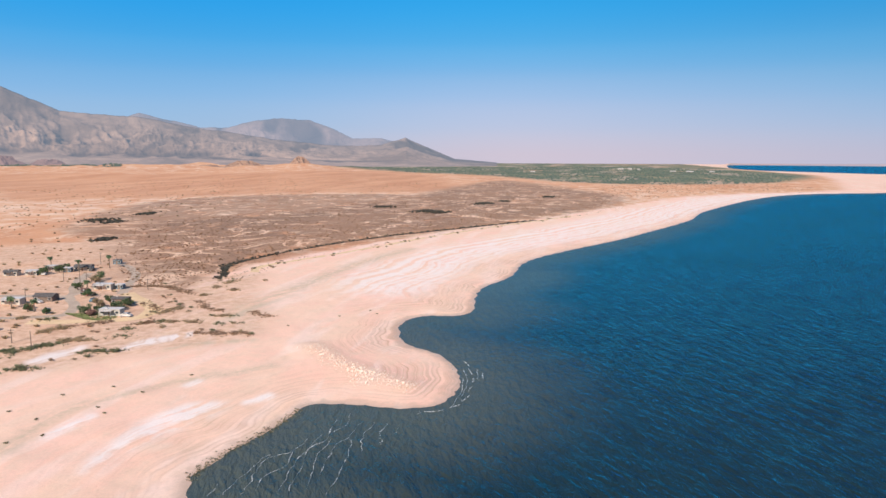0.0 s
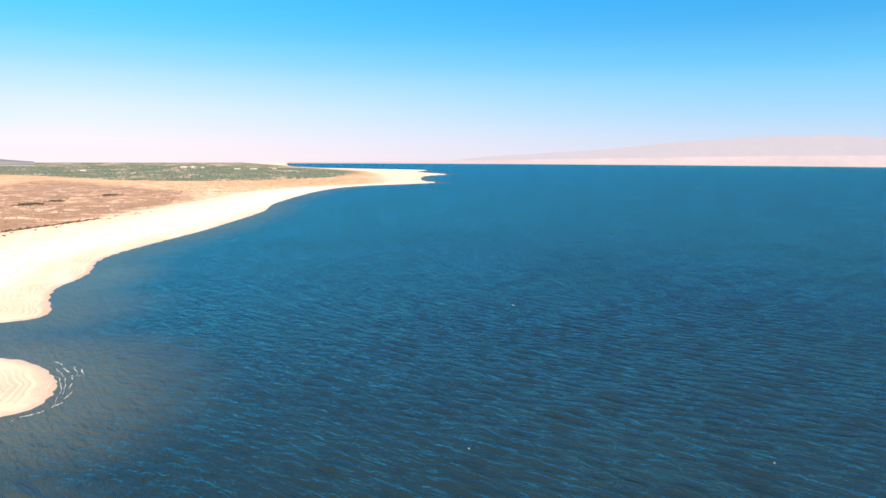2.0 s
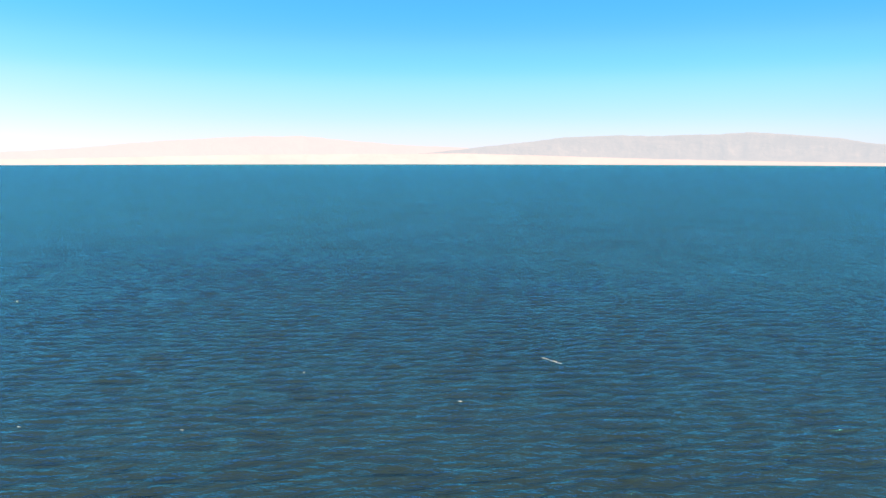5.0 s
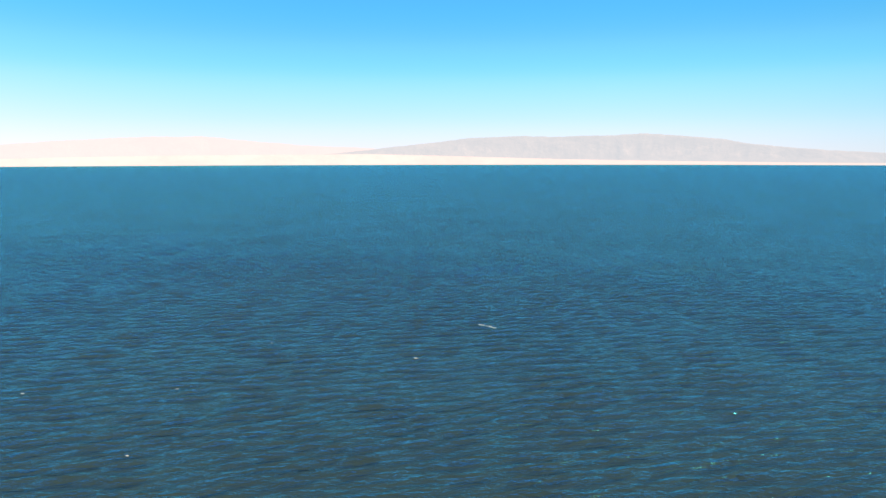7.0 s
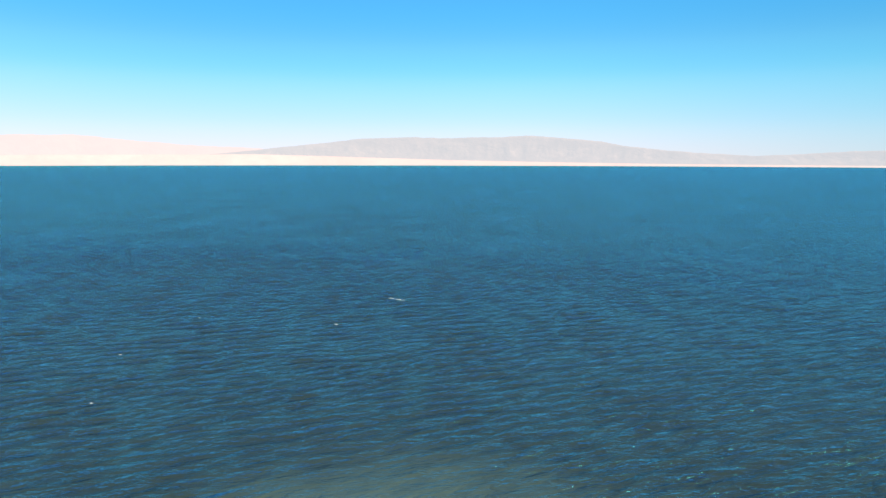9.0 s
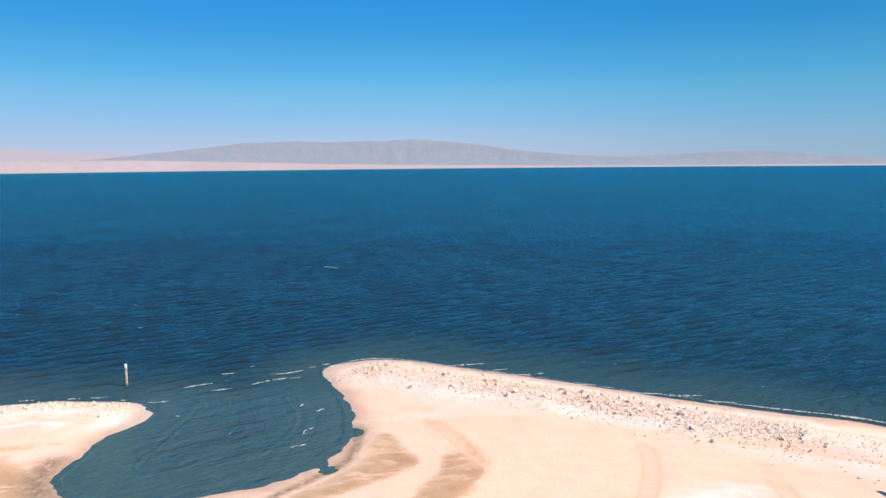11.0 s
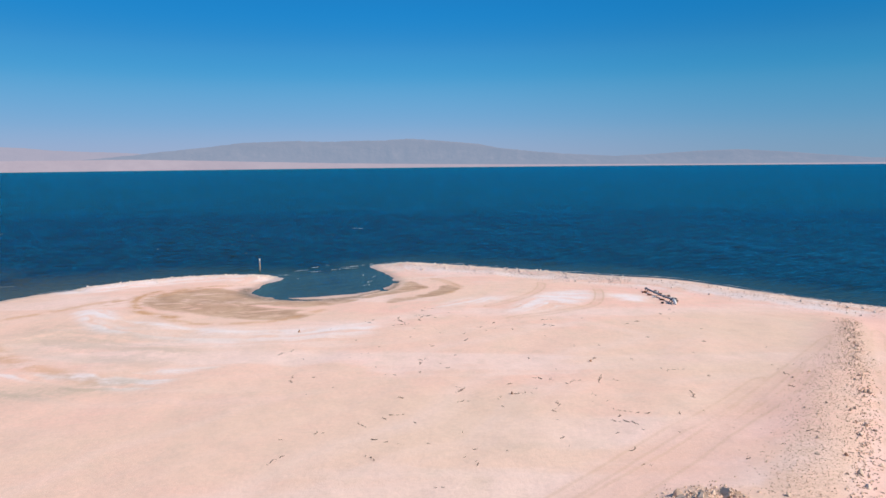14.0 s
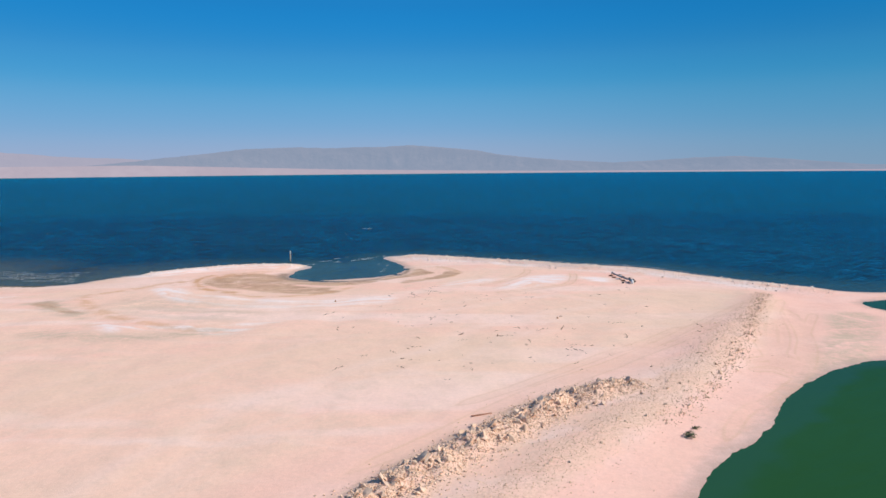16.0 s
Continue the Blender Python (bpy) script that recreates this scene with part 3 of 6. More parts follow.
RUBBER = mottled("black_rubber", (0.02, 0.02, 0.022), (0.05, 0.05, 0.05), 3.0, 0.8, 0.2)

# ---- ground sheet ----
gxs = np.unique(np.r_[steps(-420, -4900, 1.7, 1.032), steps(-420, -110, 1.25), steps(-110, 115, 0.75), steps(115, 4900, 1.2, 1.12)])
gys = np.unique(np.r_[steps(-170, -4900, 1.9, 1.04), steps(-170, -85, 1.7), steps(-85, 145, 0.75), steps(145, 4900, 1.2, 1.035)])
GX, GY = np.meshgrid(gxs, gys)
GD = shore_distance(GX, GY)
GZ = height(GX, GY, GD)


def area(points, soft):
    return smooth(signed(GX, GY, curve(points, 8, True)), -soft, soft)


inland = smooth(signed(GX, GY, INLAND) + 4 * wobble(GX, GY, 30, 11), -5, 6)
scrub = np.maximum.reduce([area([(-394, -150), (-300, -70), (-285, -32), (-331, -40), (-421, -25), (-499, 8), (-616, 70), (-800, 150), (-1000, 180), (-1200, 120), (-1579, -60), (-1200, -110),
              (-927, -115), (-705, -170), (-533, -225)], 26),
                          0.85 * area([(-491, -277), (-703, -373), (-837, -379), (-954, -288), (-991, -144), (-919, -56), (-788, -28), (-612, -143), (-393, -130), (-417, -177)], 14), area([(-416, -151), (-522, -185), (-612, -143), (-780, -26), (-648, 3), (-447, -24), (-388, -43), (-327, -41), (-290, -31), (-321, -66)], 9)])
plain = area([(-1336, -1180), (-1510, -865), (-1840, -624), (-2229, -507), (-1610, -209), (-1140, -105), (-973, -314), (-812, -479), (-775, -621)], 25)
farm = np.maximum(area([(-2560, -850), (-2250, -480), (-1950, -150), (-1530, 95), (-1480, 330), (-1700, 560), (-2300, 760), (-3100, 640), (-3900, 300), (-4850, -200),
                        (-4850, -1400)], 40),
                  smooth(np.hypot(GX + 15, GY - 143), 3050, 3150) * (GX < -1500) * 0.9)
beige = np.maximum.reduce([area([(-95, 2), (-60, -2), (-27, 2), (0, 8), (20, 0), (10, -20), (-20, -35), (-60, -45), (-110, -40)], 12), area([(22, 6), (30, 36), (46, 48), (64, 54), (82, 46), (72, 22), (50, -2), (32, -12)], 8), area([(19.9, 93.6), (23.3, 96.2), (26.7, 93.4), (25.4, 85.0), (21.4, 76.4), (18.1, 73.9), (18.1, 82.2)], 3), area([(14.1, 94.7), (16.0, 90.2), (14.5, 82.3), (9.4, 74.1), (3.8, 69.4), (-2.5, 64.5), (2.7, 72.4), (8.8, 78.2), (12.6, 85.4)], 3)])
yard = area([(-140, -60), (-163, -10), (-188, 8), (-214, 34), (-246, 26), (-285, -2), (-330, -18), (-312, -50), (-345, -92), (-420, -165), (-360, -230), (-240, -220)], 9)
flats = area([(-76, 72), (-72, 87), (-62, 91), (-54, 86), (-49, 79), (-43, 74), (-34, 72), (-24, 74.5), (-20, 71), (-28, 64), (-33, 57), (-29, 55), (-32, 49.8), (-39, 49), (-48, 51.8), (-57, 57), (-68, 62)], 2.4)
flats = flats * (1 - 0.85 * np.exp(-(near(GX, GY, curve([(-44, 66.2), (-39.8, 64), (-34.7, 62), (-29.6, 63.2), (-26, 64.7), (-21.2, 68.6), (-16.8, 72.8), (-9.7, 80)], 3))[0] / 1.6) ** 2))
stain = np.maximum.reduce([0.95 * flats, area([(-11.0, 96.5), (-8.4, 99.2), (-5.8, 93.6), (-3.3, 88.4), (-7.0, 84.2), (-11.3, 80.9), (-14.9, 78.2), (-18.3, 74.9), (-20.8, 75.0), (-18.7, 80.4), (-13.6, 86.3), (-11.2, 90.3)], 1.2), area([(-0.4, 90.4), (2.2, 91.5), (5.1, 85.4), (2.9, 80.5), (0.2, 76.0), (-3.1, 73.9), (-6.0, 73.9), (-6.6, 77.0), (-3.7, 78.5), (-3.5, 81.1), (-1.1, 85.1)], 1.0), 0.75 * area([(-14.2, 69.3), (-13.2, 72.9), (-9.8, 74.7), (-6.1, 75.2), (-3.1, 73.9), (-6.7, 70.8), (-10.1, 68.0), (-13.4, 66.4)], 1.6),
                           1.0 * area([(-109, 38.6), (-106, 43), (-102, 40), (-98, 34), (-88, 26), (-89, 24.5), (-96, 28), (-103, 34)], 1.5)])
# dark wet rim round the pool, and the damp strip behind its bar
rim = np.maximum.reduce([np.exp(-(near(GX, GY, curve(q, 2))[0] / w) ** 2) for q, w in (([(-54, 90), (-53, 84.5), (-48.5, 79), (-43.3, 75.4), (-37.2, 74), (-34.4, 73.6), (-28.4, 74.0), (-22.6, 76.6)], 2.3), ([(-21.5, 79.1), (-19.0, 82.2), (-15.9, 86.4), (-13.7, 89.5), (-12.9, 95.6), (-13.5, 102.4)], 0.9))])
salt = np.maximum.reduce([0.9 * np.exp(-((-signed(GX, GY, LAGOON) - 1.2) / 1.7) ** 2), area([(28, 78), (38, 80), (36, 68), (26, 59), (16, 55), (20, 66)], 3), 0.8 * area([(4.2, 69.4), (9.2, 72.2), (14.4, 71.5), (12.6, 66.8), (7.8, 64.7), (2.4, 61.7), (-1.0, 61.8)], 3), 0.9 * area([(-50.6, 42.5), (-45.8, 40.8), (-36.5, 39.8), (-29.4, 41), (-22.9, 42.5), (-15.5, 46.2), (-14, 40), (-19.3, 36), (-48, 37)], 2), area([(43, 74), (50, 73), (50, 66), (44, 66)], 2),
                          area([(-84, 58), (-75, 50), (-63, 39), (-70, 39), (-78, 48)], 2), area([(-55, 7), (-50, 10), (-43, 10), (-45, 4), (-51, 3)], 2), area([(-80, 15), (-73, 12), (-71, 6), (-75, 8)], 2), 0.7 * area([(-63, 39), (-40, 34), (-16, 40), (-20, 32), (-50, 30)], 4), 0.9 * smooth(ridge(GX, GY, LEFT_RIDGE, 8.0, 1.0), 0.2, 0.7),
                          0.8 * smooth(near(GX, GY, JETTY_RIDGE)[0], 12, 5), 0.9 * smooth(near(GX, GY, LEFT_RIDGE)[0], 8, 3),
                          area([(-85, 57), (-83, 63), (-77, 60), (-70, 50), (-62, 45), (-50, 40), (-60, 47), (-72, 51)], 1.5), area([(-77, 12), (-67, 8.6), (-54, 7), (-46, 9), (-38, 14), (-46, 13), (-60, 11)], 1.5),
                          0.85 * area([(-300, 70), (-420, 88), (-560, 165), (-760, 245), (-990, 335), (-1130, 430), (-1250, 610), (-1225, 480), (-1080, 310), (-800, 185), (-560, 92), (-400, 35), (-310, 30)], 14),
                          area([(-122, 49), (-129, 47), (-144, 46), (-157, 49), (-160, 58), (-152, 59), (-141, 55), (-129, 53), (-121, 52)], 2.5), area([(-162, 60), (-169, 64), (-166, 67), (-160, 62)], 1.5),
                          area([(-133, 30), (-145, 30), (-145, 34), (-132, 33)], 1.5), area([(-176, -15), (-197, -16), (-192, -8), (-177, -10)], 2), area([(-197, 1), (-206, 3), (-218, 13), (-214, 16), (-199, 8), (-193, 5)], 2),
                          area([(-168, 40), (-174, 41), (-173, 44), (-168, 43)], 1.2)])
damp = np.maximum.reduce([0.9 * np.exp(-(near(GX, GY, curve(q, 5))[0] / w) ** 2) for q, w in (
    ([(-109, 39), (-105, 42), (-100, 37), (-96, 31), (-89, 25)], 2.4), ([(-124, 29), (-137, 25), (-150, 25), (-162, 32), (-173, 39), (-182, 49), (-189, 55)], 2.6), ([(-240, 15), (-276, 13), (-302, 14), (-360, 17), (-432, 29)], 6.0),
    ([(-198, 17), (-205, 22), (-212, 36)], 2.2), ([(-130, 76), (-143, 78), (-152, 80), (-161, 80)], 3.4), ([(-87, 5), (-72, 1), (-58, 2), (-50, 6)], 4.0), ([(-103, 34), (-99, 31), (-92, 25), (-86, 21)], 2.2), ([(-48, 75), (-33, 75.5), (-22, 77), (-14, 84), (-12, 94)], 1.3), ([(-17, 84.5), (-13.4, 88.5)], 1.1), ([(-11.6, 93.5), (-10.8, 98), (-11.4, 102.5)], 1.0))]
    + [0.55 * area([(-86, 49), (-85, 33), (-67, 19), (-51, 15), (-43, 24), (-60, 39)], 5), area([(98.1, 15.3), (93.8, 20.3), (86.7, 15.8), (79.0, 0.5), (69.8, -12.0), (60.8, -25.7), (54.1, -34.1), (45.7, -45.6), (48.1, -44.6), (61.8, -27.2), (69.2, -21.1), (76.5, -18.2)], 2.0)])
rust = np.maximum.reduce([k * np.exp(-(near(GX, GY, curve(q, 3))[0] / w) ** 2) for q, w, k in (
    ([(-77, 86), (-78, 77), (-75, 68), (-70, 59), (-60, 53)], 1.4, 1.0), ([(-66, 57), (-54, 47), (-37, 48), (-28, 60)], 1.2, 0.6),
    ([(-70, 90), (-80, 76), (-87, 68), (-93, 58), (-99, 50), (-96, 42), (-88, 31), (-78, 21), (-66, 13), (-54, 7)], 1.9, 0.55), ([(2.3, 96.0), (4.5, 89.8), (5.0, 85.7), (3.6, 81.9), (1.5, 77.7)], 0.7, 0.8), ([(-84, 69), (-78.5, 74.5), (-74.4, 79.6), (-71.9, 83.2), (-69.4, 89.2), (-64.3, 93.6), (-57, 96)], 0.7, 1.0), ([(-82, 67), (-76.5, 72.5), (-72.5, 78), (-70, 82.5), (-67, 87.5), (-61, 91.5)], 0.5, 0.8), ([(-3.4, 104.1), (0.3, 98.9), (2.5, 93.3), (4.9, 86.5)], 0.6, 0.5))])
pink = np.maximum(0.7 * area([(-30, -80), (-20, -62), (0, -44), (30, -14), (60, 12), (78, 38), (84, 40), (64, 5), (40, -20), (15, -45), (-5, -68)], 4), smooth(signed(GX, GY, curve([(92, 48), (78, 20), (62, -6), (46, -28), (20, -58), (-8, -92), (20, -130), (120, -60), (160, 40), (120, 50)], 6, True)), -3, 3))
gravel = np.maximum.reduce([smooth(ridge(GX, GY, BERM, 4.6, 1.0), 0.35, 0.9) * 0.6, smooth(ridge(GX, GY, RUBBLE, 4.5, 1.0), 0.2, 0.6),
                            0.35 * smooth(ridge(GX, GY, JETTY_RIDGE, 5.5, 1.0), 0.2, 0.7), 0.5 * smooth(ridge(GX, GY, SPIT_ROCKS, 7, 1.0), 0.3, 0.8),
                            0.9 * smooth(ridge(GX, GY, DITCH, 3.5, 1.0), 0.2, 0.7)])
def fading(line):
    """Distance to a track, growing past its faint ends."""
    d, u = near(GX, GY, line)
    return d + 3 * (1 - smooth(u, 0, 0.12) * smooth(1 - u, 0, 0.12))


ruts = np.minimum.reduce([fading(r) for r in RUTS])
ground = new("ground", grid_mesh("ground", gxs, gys, GZ, layers=[("shore", GD), ("inland", inland), ("scrub", scrub), ("farm", farm), ("stain", stain),
                                                                 ("salt", salt), ("gravel", gravel), ("ruts", ruts), ("damp", damp), ("rust", rust), ("pink", pink), ("yard", yard), ("beige", beige), ("rim", rim), ("plain", plain)]))
ground.data.materials.append(GROUND)
tagged(ground, "pale pink sand beach and dry tan desert with salt crust", "ground", kind="structure")

# ---- water ----
wxs = np.unique(np.r_[steps(-190, -4900, 1.0, 1.05), steps(-190, 130, 1.0), steps(130, 4900, 1.0, 1.06)])
wys = np.unique(np.r_[steps(60, -4900, 4, 1.5), steps(60, 330, 0.8), steps(330, 4900, 0.8, 1.04)])
WX, WY = np.meshgrid(wxs, wys)
WD = shore_distance(WX, WY)
calm = smooth(-WD, 1, 25) * (1 - smooth(np.hypot(WX, WY - 120), 300, 700))
WZ = np.zeros(WX.shape)
rng = np.random.default_rng(8)
for k in range(14):
    lam = rng.uniform(2.8, 6.0)
    a = radians(rng.normal(122, 15))
    ph = rng.uniform(0, 6.28)
    lane = 0.6 + 0.4 * np.sin((WX * math.sin(a) - WY * math.cos(a)) * 6.28 / (lam * rng.uniform(4, 9)) + ph)
    WZ += 0.0095 * lam * lane * np.sin((WX * math.cos(a) + WY * math.sin(a)) * 6.28 / lam + ph)
WZ *= calm
sea = new("water", grid_mesh("water", wxs, wys, WZ, keep=signed(WX, WY, LAND) < 7, layers=[("shore", WD)]))
sea.data.materials.append(SEA)
tagged(sea, "deep blue choppy lake water, brown in the shallows", "water", kind="structure")


def flat_water(name, outline, z, material, label):
    x0, y0, x1, y1 = *outline.min(0), *outline.max(0)
    xs, ys = np.linspace(x0 - 2, x1 + 2, 40), np.linspace(y0 - 2, y1 + 2, 40)
    X, Y = np.meshgrid(xs, ys)
    s = signed(X, Y, outline)
    ob = new(name, grid_mesh(name, xs, ys, np.full(X.shape, z), keep=s > -5, layers=[("shore", -s)]))
    ob.data.materials.append(material)
    return tagged(ob, label, "water", kind="structure")


flat_water("water_lagoon", LAGOON, 0.03, LAGOON_WATER, "still dark green lagoon behind the sand bar")
flat_water("water_inlet", INLET, 0.03, LAGOON_WATER, "small teal green pool in the sand")


# ---- far mountains ----
def range_of_hills(name, profile, r0, r1, eye, material, label, rough=0.25, seed=1, rows=40, step=0.1, base=0.0, spacing=130.0, fan=0.0):
    """A mountain range round the eye: skyline by bearing and elevation, with spurs and gullies running down to a smooth fan at its foot."""
    az = np.arange(profile[0][0], profile[-1][0], step)
    el = np.interp(az, *np.array(profile).T)
    top = r1 * np.tan(np.radians(el)) + eye[2]
    s = az * math.radians(1) * r1
    jag = sum(wobble(s, s * 0, w, seed + i) * g for i, (w, g) in enumerate(((700, 5), (240, 4), (90, 3.0), (40, 1.8))))
    top = np.maximum(top * 1.01 + jag * (0.45 if rough > 0.2 else 0.22) * np.clip(top / 120, 0.3, 1), base + 1)
    u = np.linspace(0, 1, rows)
    A, U = np.meshgrid(az, u)
    S, T = np.meshgrid(s, u)
    R = r0 + (r1 - r0) * U
    climb = np.where(U < fan, 0.16 * U / max(fan, 0.01), 0.16 * (fan > 0) + (1 - 0.16 * (fan > 0)) * np.clip((U - fan) / (1 - fan), 0, 1) ** 1.15)
    Z = base + (top - base)[None, :] * climb
    def ridges(size, long, k):
        v = np.array([[noise.ridged_multi_fractal(Vector((p / size + 0.6 * math.sin(q / 190 + p / 400), q / (size * long), seed * 3.7 + k)), 0.9, 2.1, 4, 1.0, 2.0) for p, q in zip(ps, qs)] for ps, qs in zip(S, R)])
        return np.clip((v - np.percentile(v, 3)) / (np.percentile(v, 97) - np.percentile(v, 3)), 0, 1)
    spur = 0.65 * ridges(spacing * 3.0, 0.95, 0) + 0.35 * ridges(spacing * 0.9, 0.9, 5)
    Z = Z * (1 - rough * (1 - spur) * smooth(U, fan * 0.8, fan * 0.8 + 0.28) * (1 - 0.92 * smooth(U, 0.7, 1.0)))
    Z[0] = base - 12
    back_row = Z[-1] * 0 + base - 12
    Z = np.vstack([Z, back_row[None, :]])
    A, R = np.vstack([A, A[:1]]), np.vstack([R, np.full((1, len(az)), r1 + 60.0)])
    X, Y = eye[0] - R * np.sin(np.radians(A)), eye[1] + R * np.cos(np.radians(A))
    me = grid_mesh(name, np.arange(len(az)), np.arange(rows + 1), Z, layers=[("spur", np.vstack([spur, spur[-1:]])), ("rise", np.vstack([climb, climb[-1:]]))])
    co = np.stack([X, Y, Z], -1).reshape(-1, 3)
    me.vertices.foreach_set("co", co.astype(np.float32).ravel())
    me.update()
    ob = new(name, me)
    me.materials.append(material)
    return tagged(ob, label, "mountains", kind="structure")


# bluish haze is painted on as a glow mixed into the rock
MOUNTAIN = haze_glow_material("pink_mountain_haze_glow", (0.27, 0.165, 0.105), (0.60, 0.37, 0.245), (0.215, 0.305, 0.42), 0.44, gullies=True)
MOUNTAIN_FAR = haze_glow_material("blue_mountain_haze_glow", (0.24, 0.155, 0.12), (0.46, 0.295, 0.23), (0.27, 0.36, 0.50), 0.55, gullies=True)
# lake-side haze painted on: most of these two surfaces is emission
HILLS = haze_glow_material("lavender_hills_haze_glow", (0.22, 0.165, 0.15), (0.44, 0.31, 0.26), (0.267, 0.319, 0.417), 0.86, 0.006)
FAN = haze_glow_material("sand_fan_haze_glow", (0.46, 0.36, 0.33), (0.64, 0.51, 0.46), (0.42, 0.36, 0.425), 0.80, 0.003)
WEST_EYE, EAST_EYE = (-15, 143, 58), (0, -20, 38)
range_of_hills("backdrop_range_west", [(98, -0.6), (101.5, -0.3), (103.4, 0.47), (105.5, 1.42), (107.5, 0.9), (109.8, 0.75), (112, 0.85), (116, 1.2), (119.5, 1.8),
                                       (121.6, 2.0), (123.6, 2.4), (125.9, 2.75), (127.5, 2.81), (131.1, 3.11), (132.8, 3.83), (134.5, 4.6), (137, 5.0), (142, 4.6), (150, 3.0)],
               3350, 4300, WEST_EYE, MOUNTAIN, "eroded pink and brown desert mountain range, haze glow painted in", 0.56, 3, 76, 0.06, 0.0, 140.0, 0.36)
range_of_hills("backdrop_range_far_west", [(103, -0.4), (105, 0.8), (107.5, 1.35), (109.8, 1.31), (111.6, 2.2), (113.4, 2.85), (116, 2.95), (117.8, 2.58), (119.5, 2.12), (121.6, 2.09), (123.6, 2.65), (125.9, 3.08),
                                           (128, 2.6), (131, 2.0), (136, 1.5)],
               4350, 4700, WEST_EYE, MOUNTAIN_FAR, "blue desert mountains behind the range, haze glow painted in", 0.7, 7, 50, 0.06, 0.0, 150.0)
# thicker haze, painted on as an almost full glow
HILLS_PALE = haze_glow_material("pale_hills_haze_glow", (0.26, 0.20, 0.19), (0.44, 0.32, 0.28), (0.39, 0.375, 0.455), 0.92, 0.006)
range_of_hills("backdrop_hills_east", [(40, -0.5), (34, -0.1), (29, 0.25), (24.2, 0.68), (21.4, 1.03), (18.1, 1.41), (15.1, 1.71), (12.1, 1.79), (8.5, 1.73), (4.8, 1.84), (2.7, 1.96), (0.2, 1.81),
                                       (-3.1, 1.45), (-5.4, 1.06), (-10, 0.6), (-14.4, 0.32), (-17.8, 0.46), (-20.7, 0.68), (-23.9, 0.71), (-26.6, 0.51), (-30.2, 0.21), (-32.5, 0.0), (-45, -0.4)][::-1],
               4720, 4820, EAST_EYE, HILLS, "pale lavender hills across the lake, haze glow painted in", 0.45, 13, 24, 0.08, 0.0, 110.0)
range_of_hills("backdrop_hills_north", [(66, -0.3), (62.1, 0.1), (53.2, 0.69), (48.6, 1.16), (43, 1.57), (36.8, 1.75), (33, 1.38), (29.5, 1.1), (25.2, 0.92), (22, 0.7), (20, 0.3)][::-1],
               4800, 4880, EAST_EYE, HILLS_PALE, "faint hills far across the lake, thick haze glow painted in", 0.35, 23, 24, 0.08, 0.0, 110.0)
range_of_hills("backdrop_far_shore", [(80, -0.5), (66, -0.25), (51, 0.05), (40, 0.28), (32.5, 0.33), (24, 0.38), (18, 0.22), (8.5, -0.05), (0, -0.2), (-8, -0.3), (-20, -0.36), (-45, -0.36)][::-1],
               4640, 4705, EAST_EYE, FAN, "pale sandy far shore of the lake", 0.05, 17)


# ---- helpers for things ----
def surface(x, y):
    """The height of the ground sheet under places of the plan."""
    x, y = np.asarray(x, float), np.asarray(y, float)
    i, k = np.clip(np.searchsorted(gxs, x) - 1, 0, len(gxs) - 2), np.clip(np.searchsorted(gys, y) - 1, 0, len(gys) - 2)
    u, v = (x - gxs[i]) / (gxs[i + 1] - gxs[i]), (y - gys[k]) / (gys[k + 1] - gys[k])
    return (GZ[k, i] * (1 - u) + GZ[k, i + 1] * u) * (1 - v) + (GZ[k + 1, i] * (1 - u) + GZ[k + 1, i + 1] * u) * v


def z_at(x, y):
    return float(surface(x, y))


def part(name, bm, material, parent=None, label="", flat=True):
    """One bmesh as one mesh object, under a thing or a part."""
    me = bpy.data.meshes.new(name)
    bm.to_mesh(me)
    bm.free()
    if not flat:
        me.polygons.foreach_set("use_smooth", np.ones(len(me.polygons), bool))
    me.materials.append(material)
    ob = new(name, me)
    if parent is not None:
        ob.parent = parent
    return tagged(ob, label) if label else ob


def thing(name, label, category, group="", kind=""):
    return tagged(new(name), label, category, group, kind)


def box(bm, x, y, z, sx, sy, sz, turn=0.0, bevel=0.0):
    made = bmesh.ops.create_cube(bm, size=1.0, matrix=Matrix.Translation((x, y, z)) @ Matrix.Rotation(turn, 4, "Z") @ Matrix.Diagonal((sx, sy, sz, 1)))
    if bevel:
        edges = list({e for v in made["verts"] for e in v.link_edges})
        bmesh.ops.bevel(bm, geom=edges, offset=bevel, segments=1, affect="EDGES")
    return bm


def tube(bm, points, radii, sides=8, caps=True):
    """A round bar through points, with a radius at each."""
    pts = [Vector(p) for p in points]
    rings = []
    for i, p in enumerate(pts):
        way = (pts[min(i + 1, len(pts) - 1)] - pts[max(i - 1, 0)]).normalized()
        q = way.to_track_quat("Z", "Y")
        r = radii[i] if isinstance(radii, (list, tuple)) else radii
        rings.append([bm.verts.new(p + q @ Vector((r * math.cos(a), r * math.sin(a), 0))) for a in np.arange(sides) * 2 * math.pi / sides])
    for a, b in zip(rings[:-1], rings[1:]):
        for k in range(sides):
            bm.faces.new((a[k], a[(k + 1) % sides], b[(k + 1) % sides], b[k]))
    if caps:
        bm.faces.new(rings[0][::-1])
        bm.faces.new(rings[-1])
    return bm


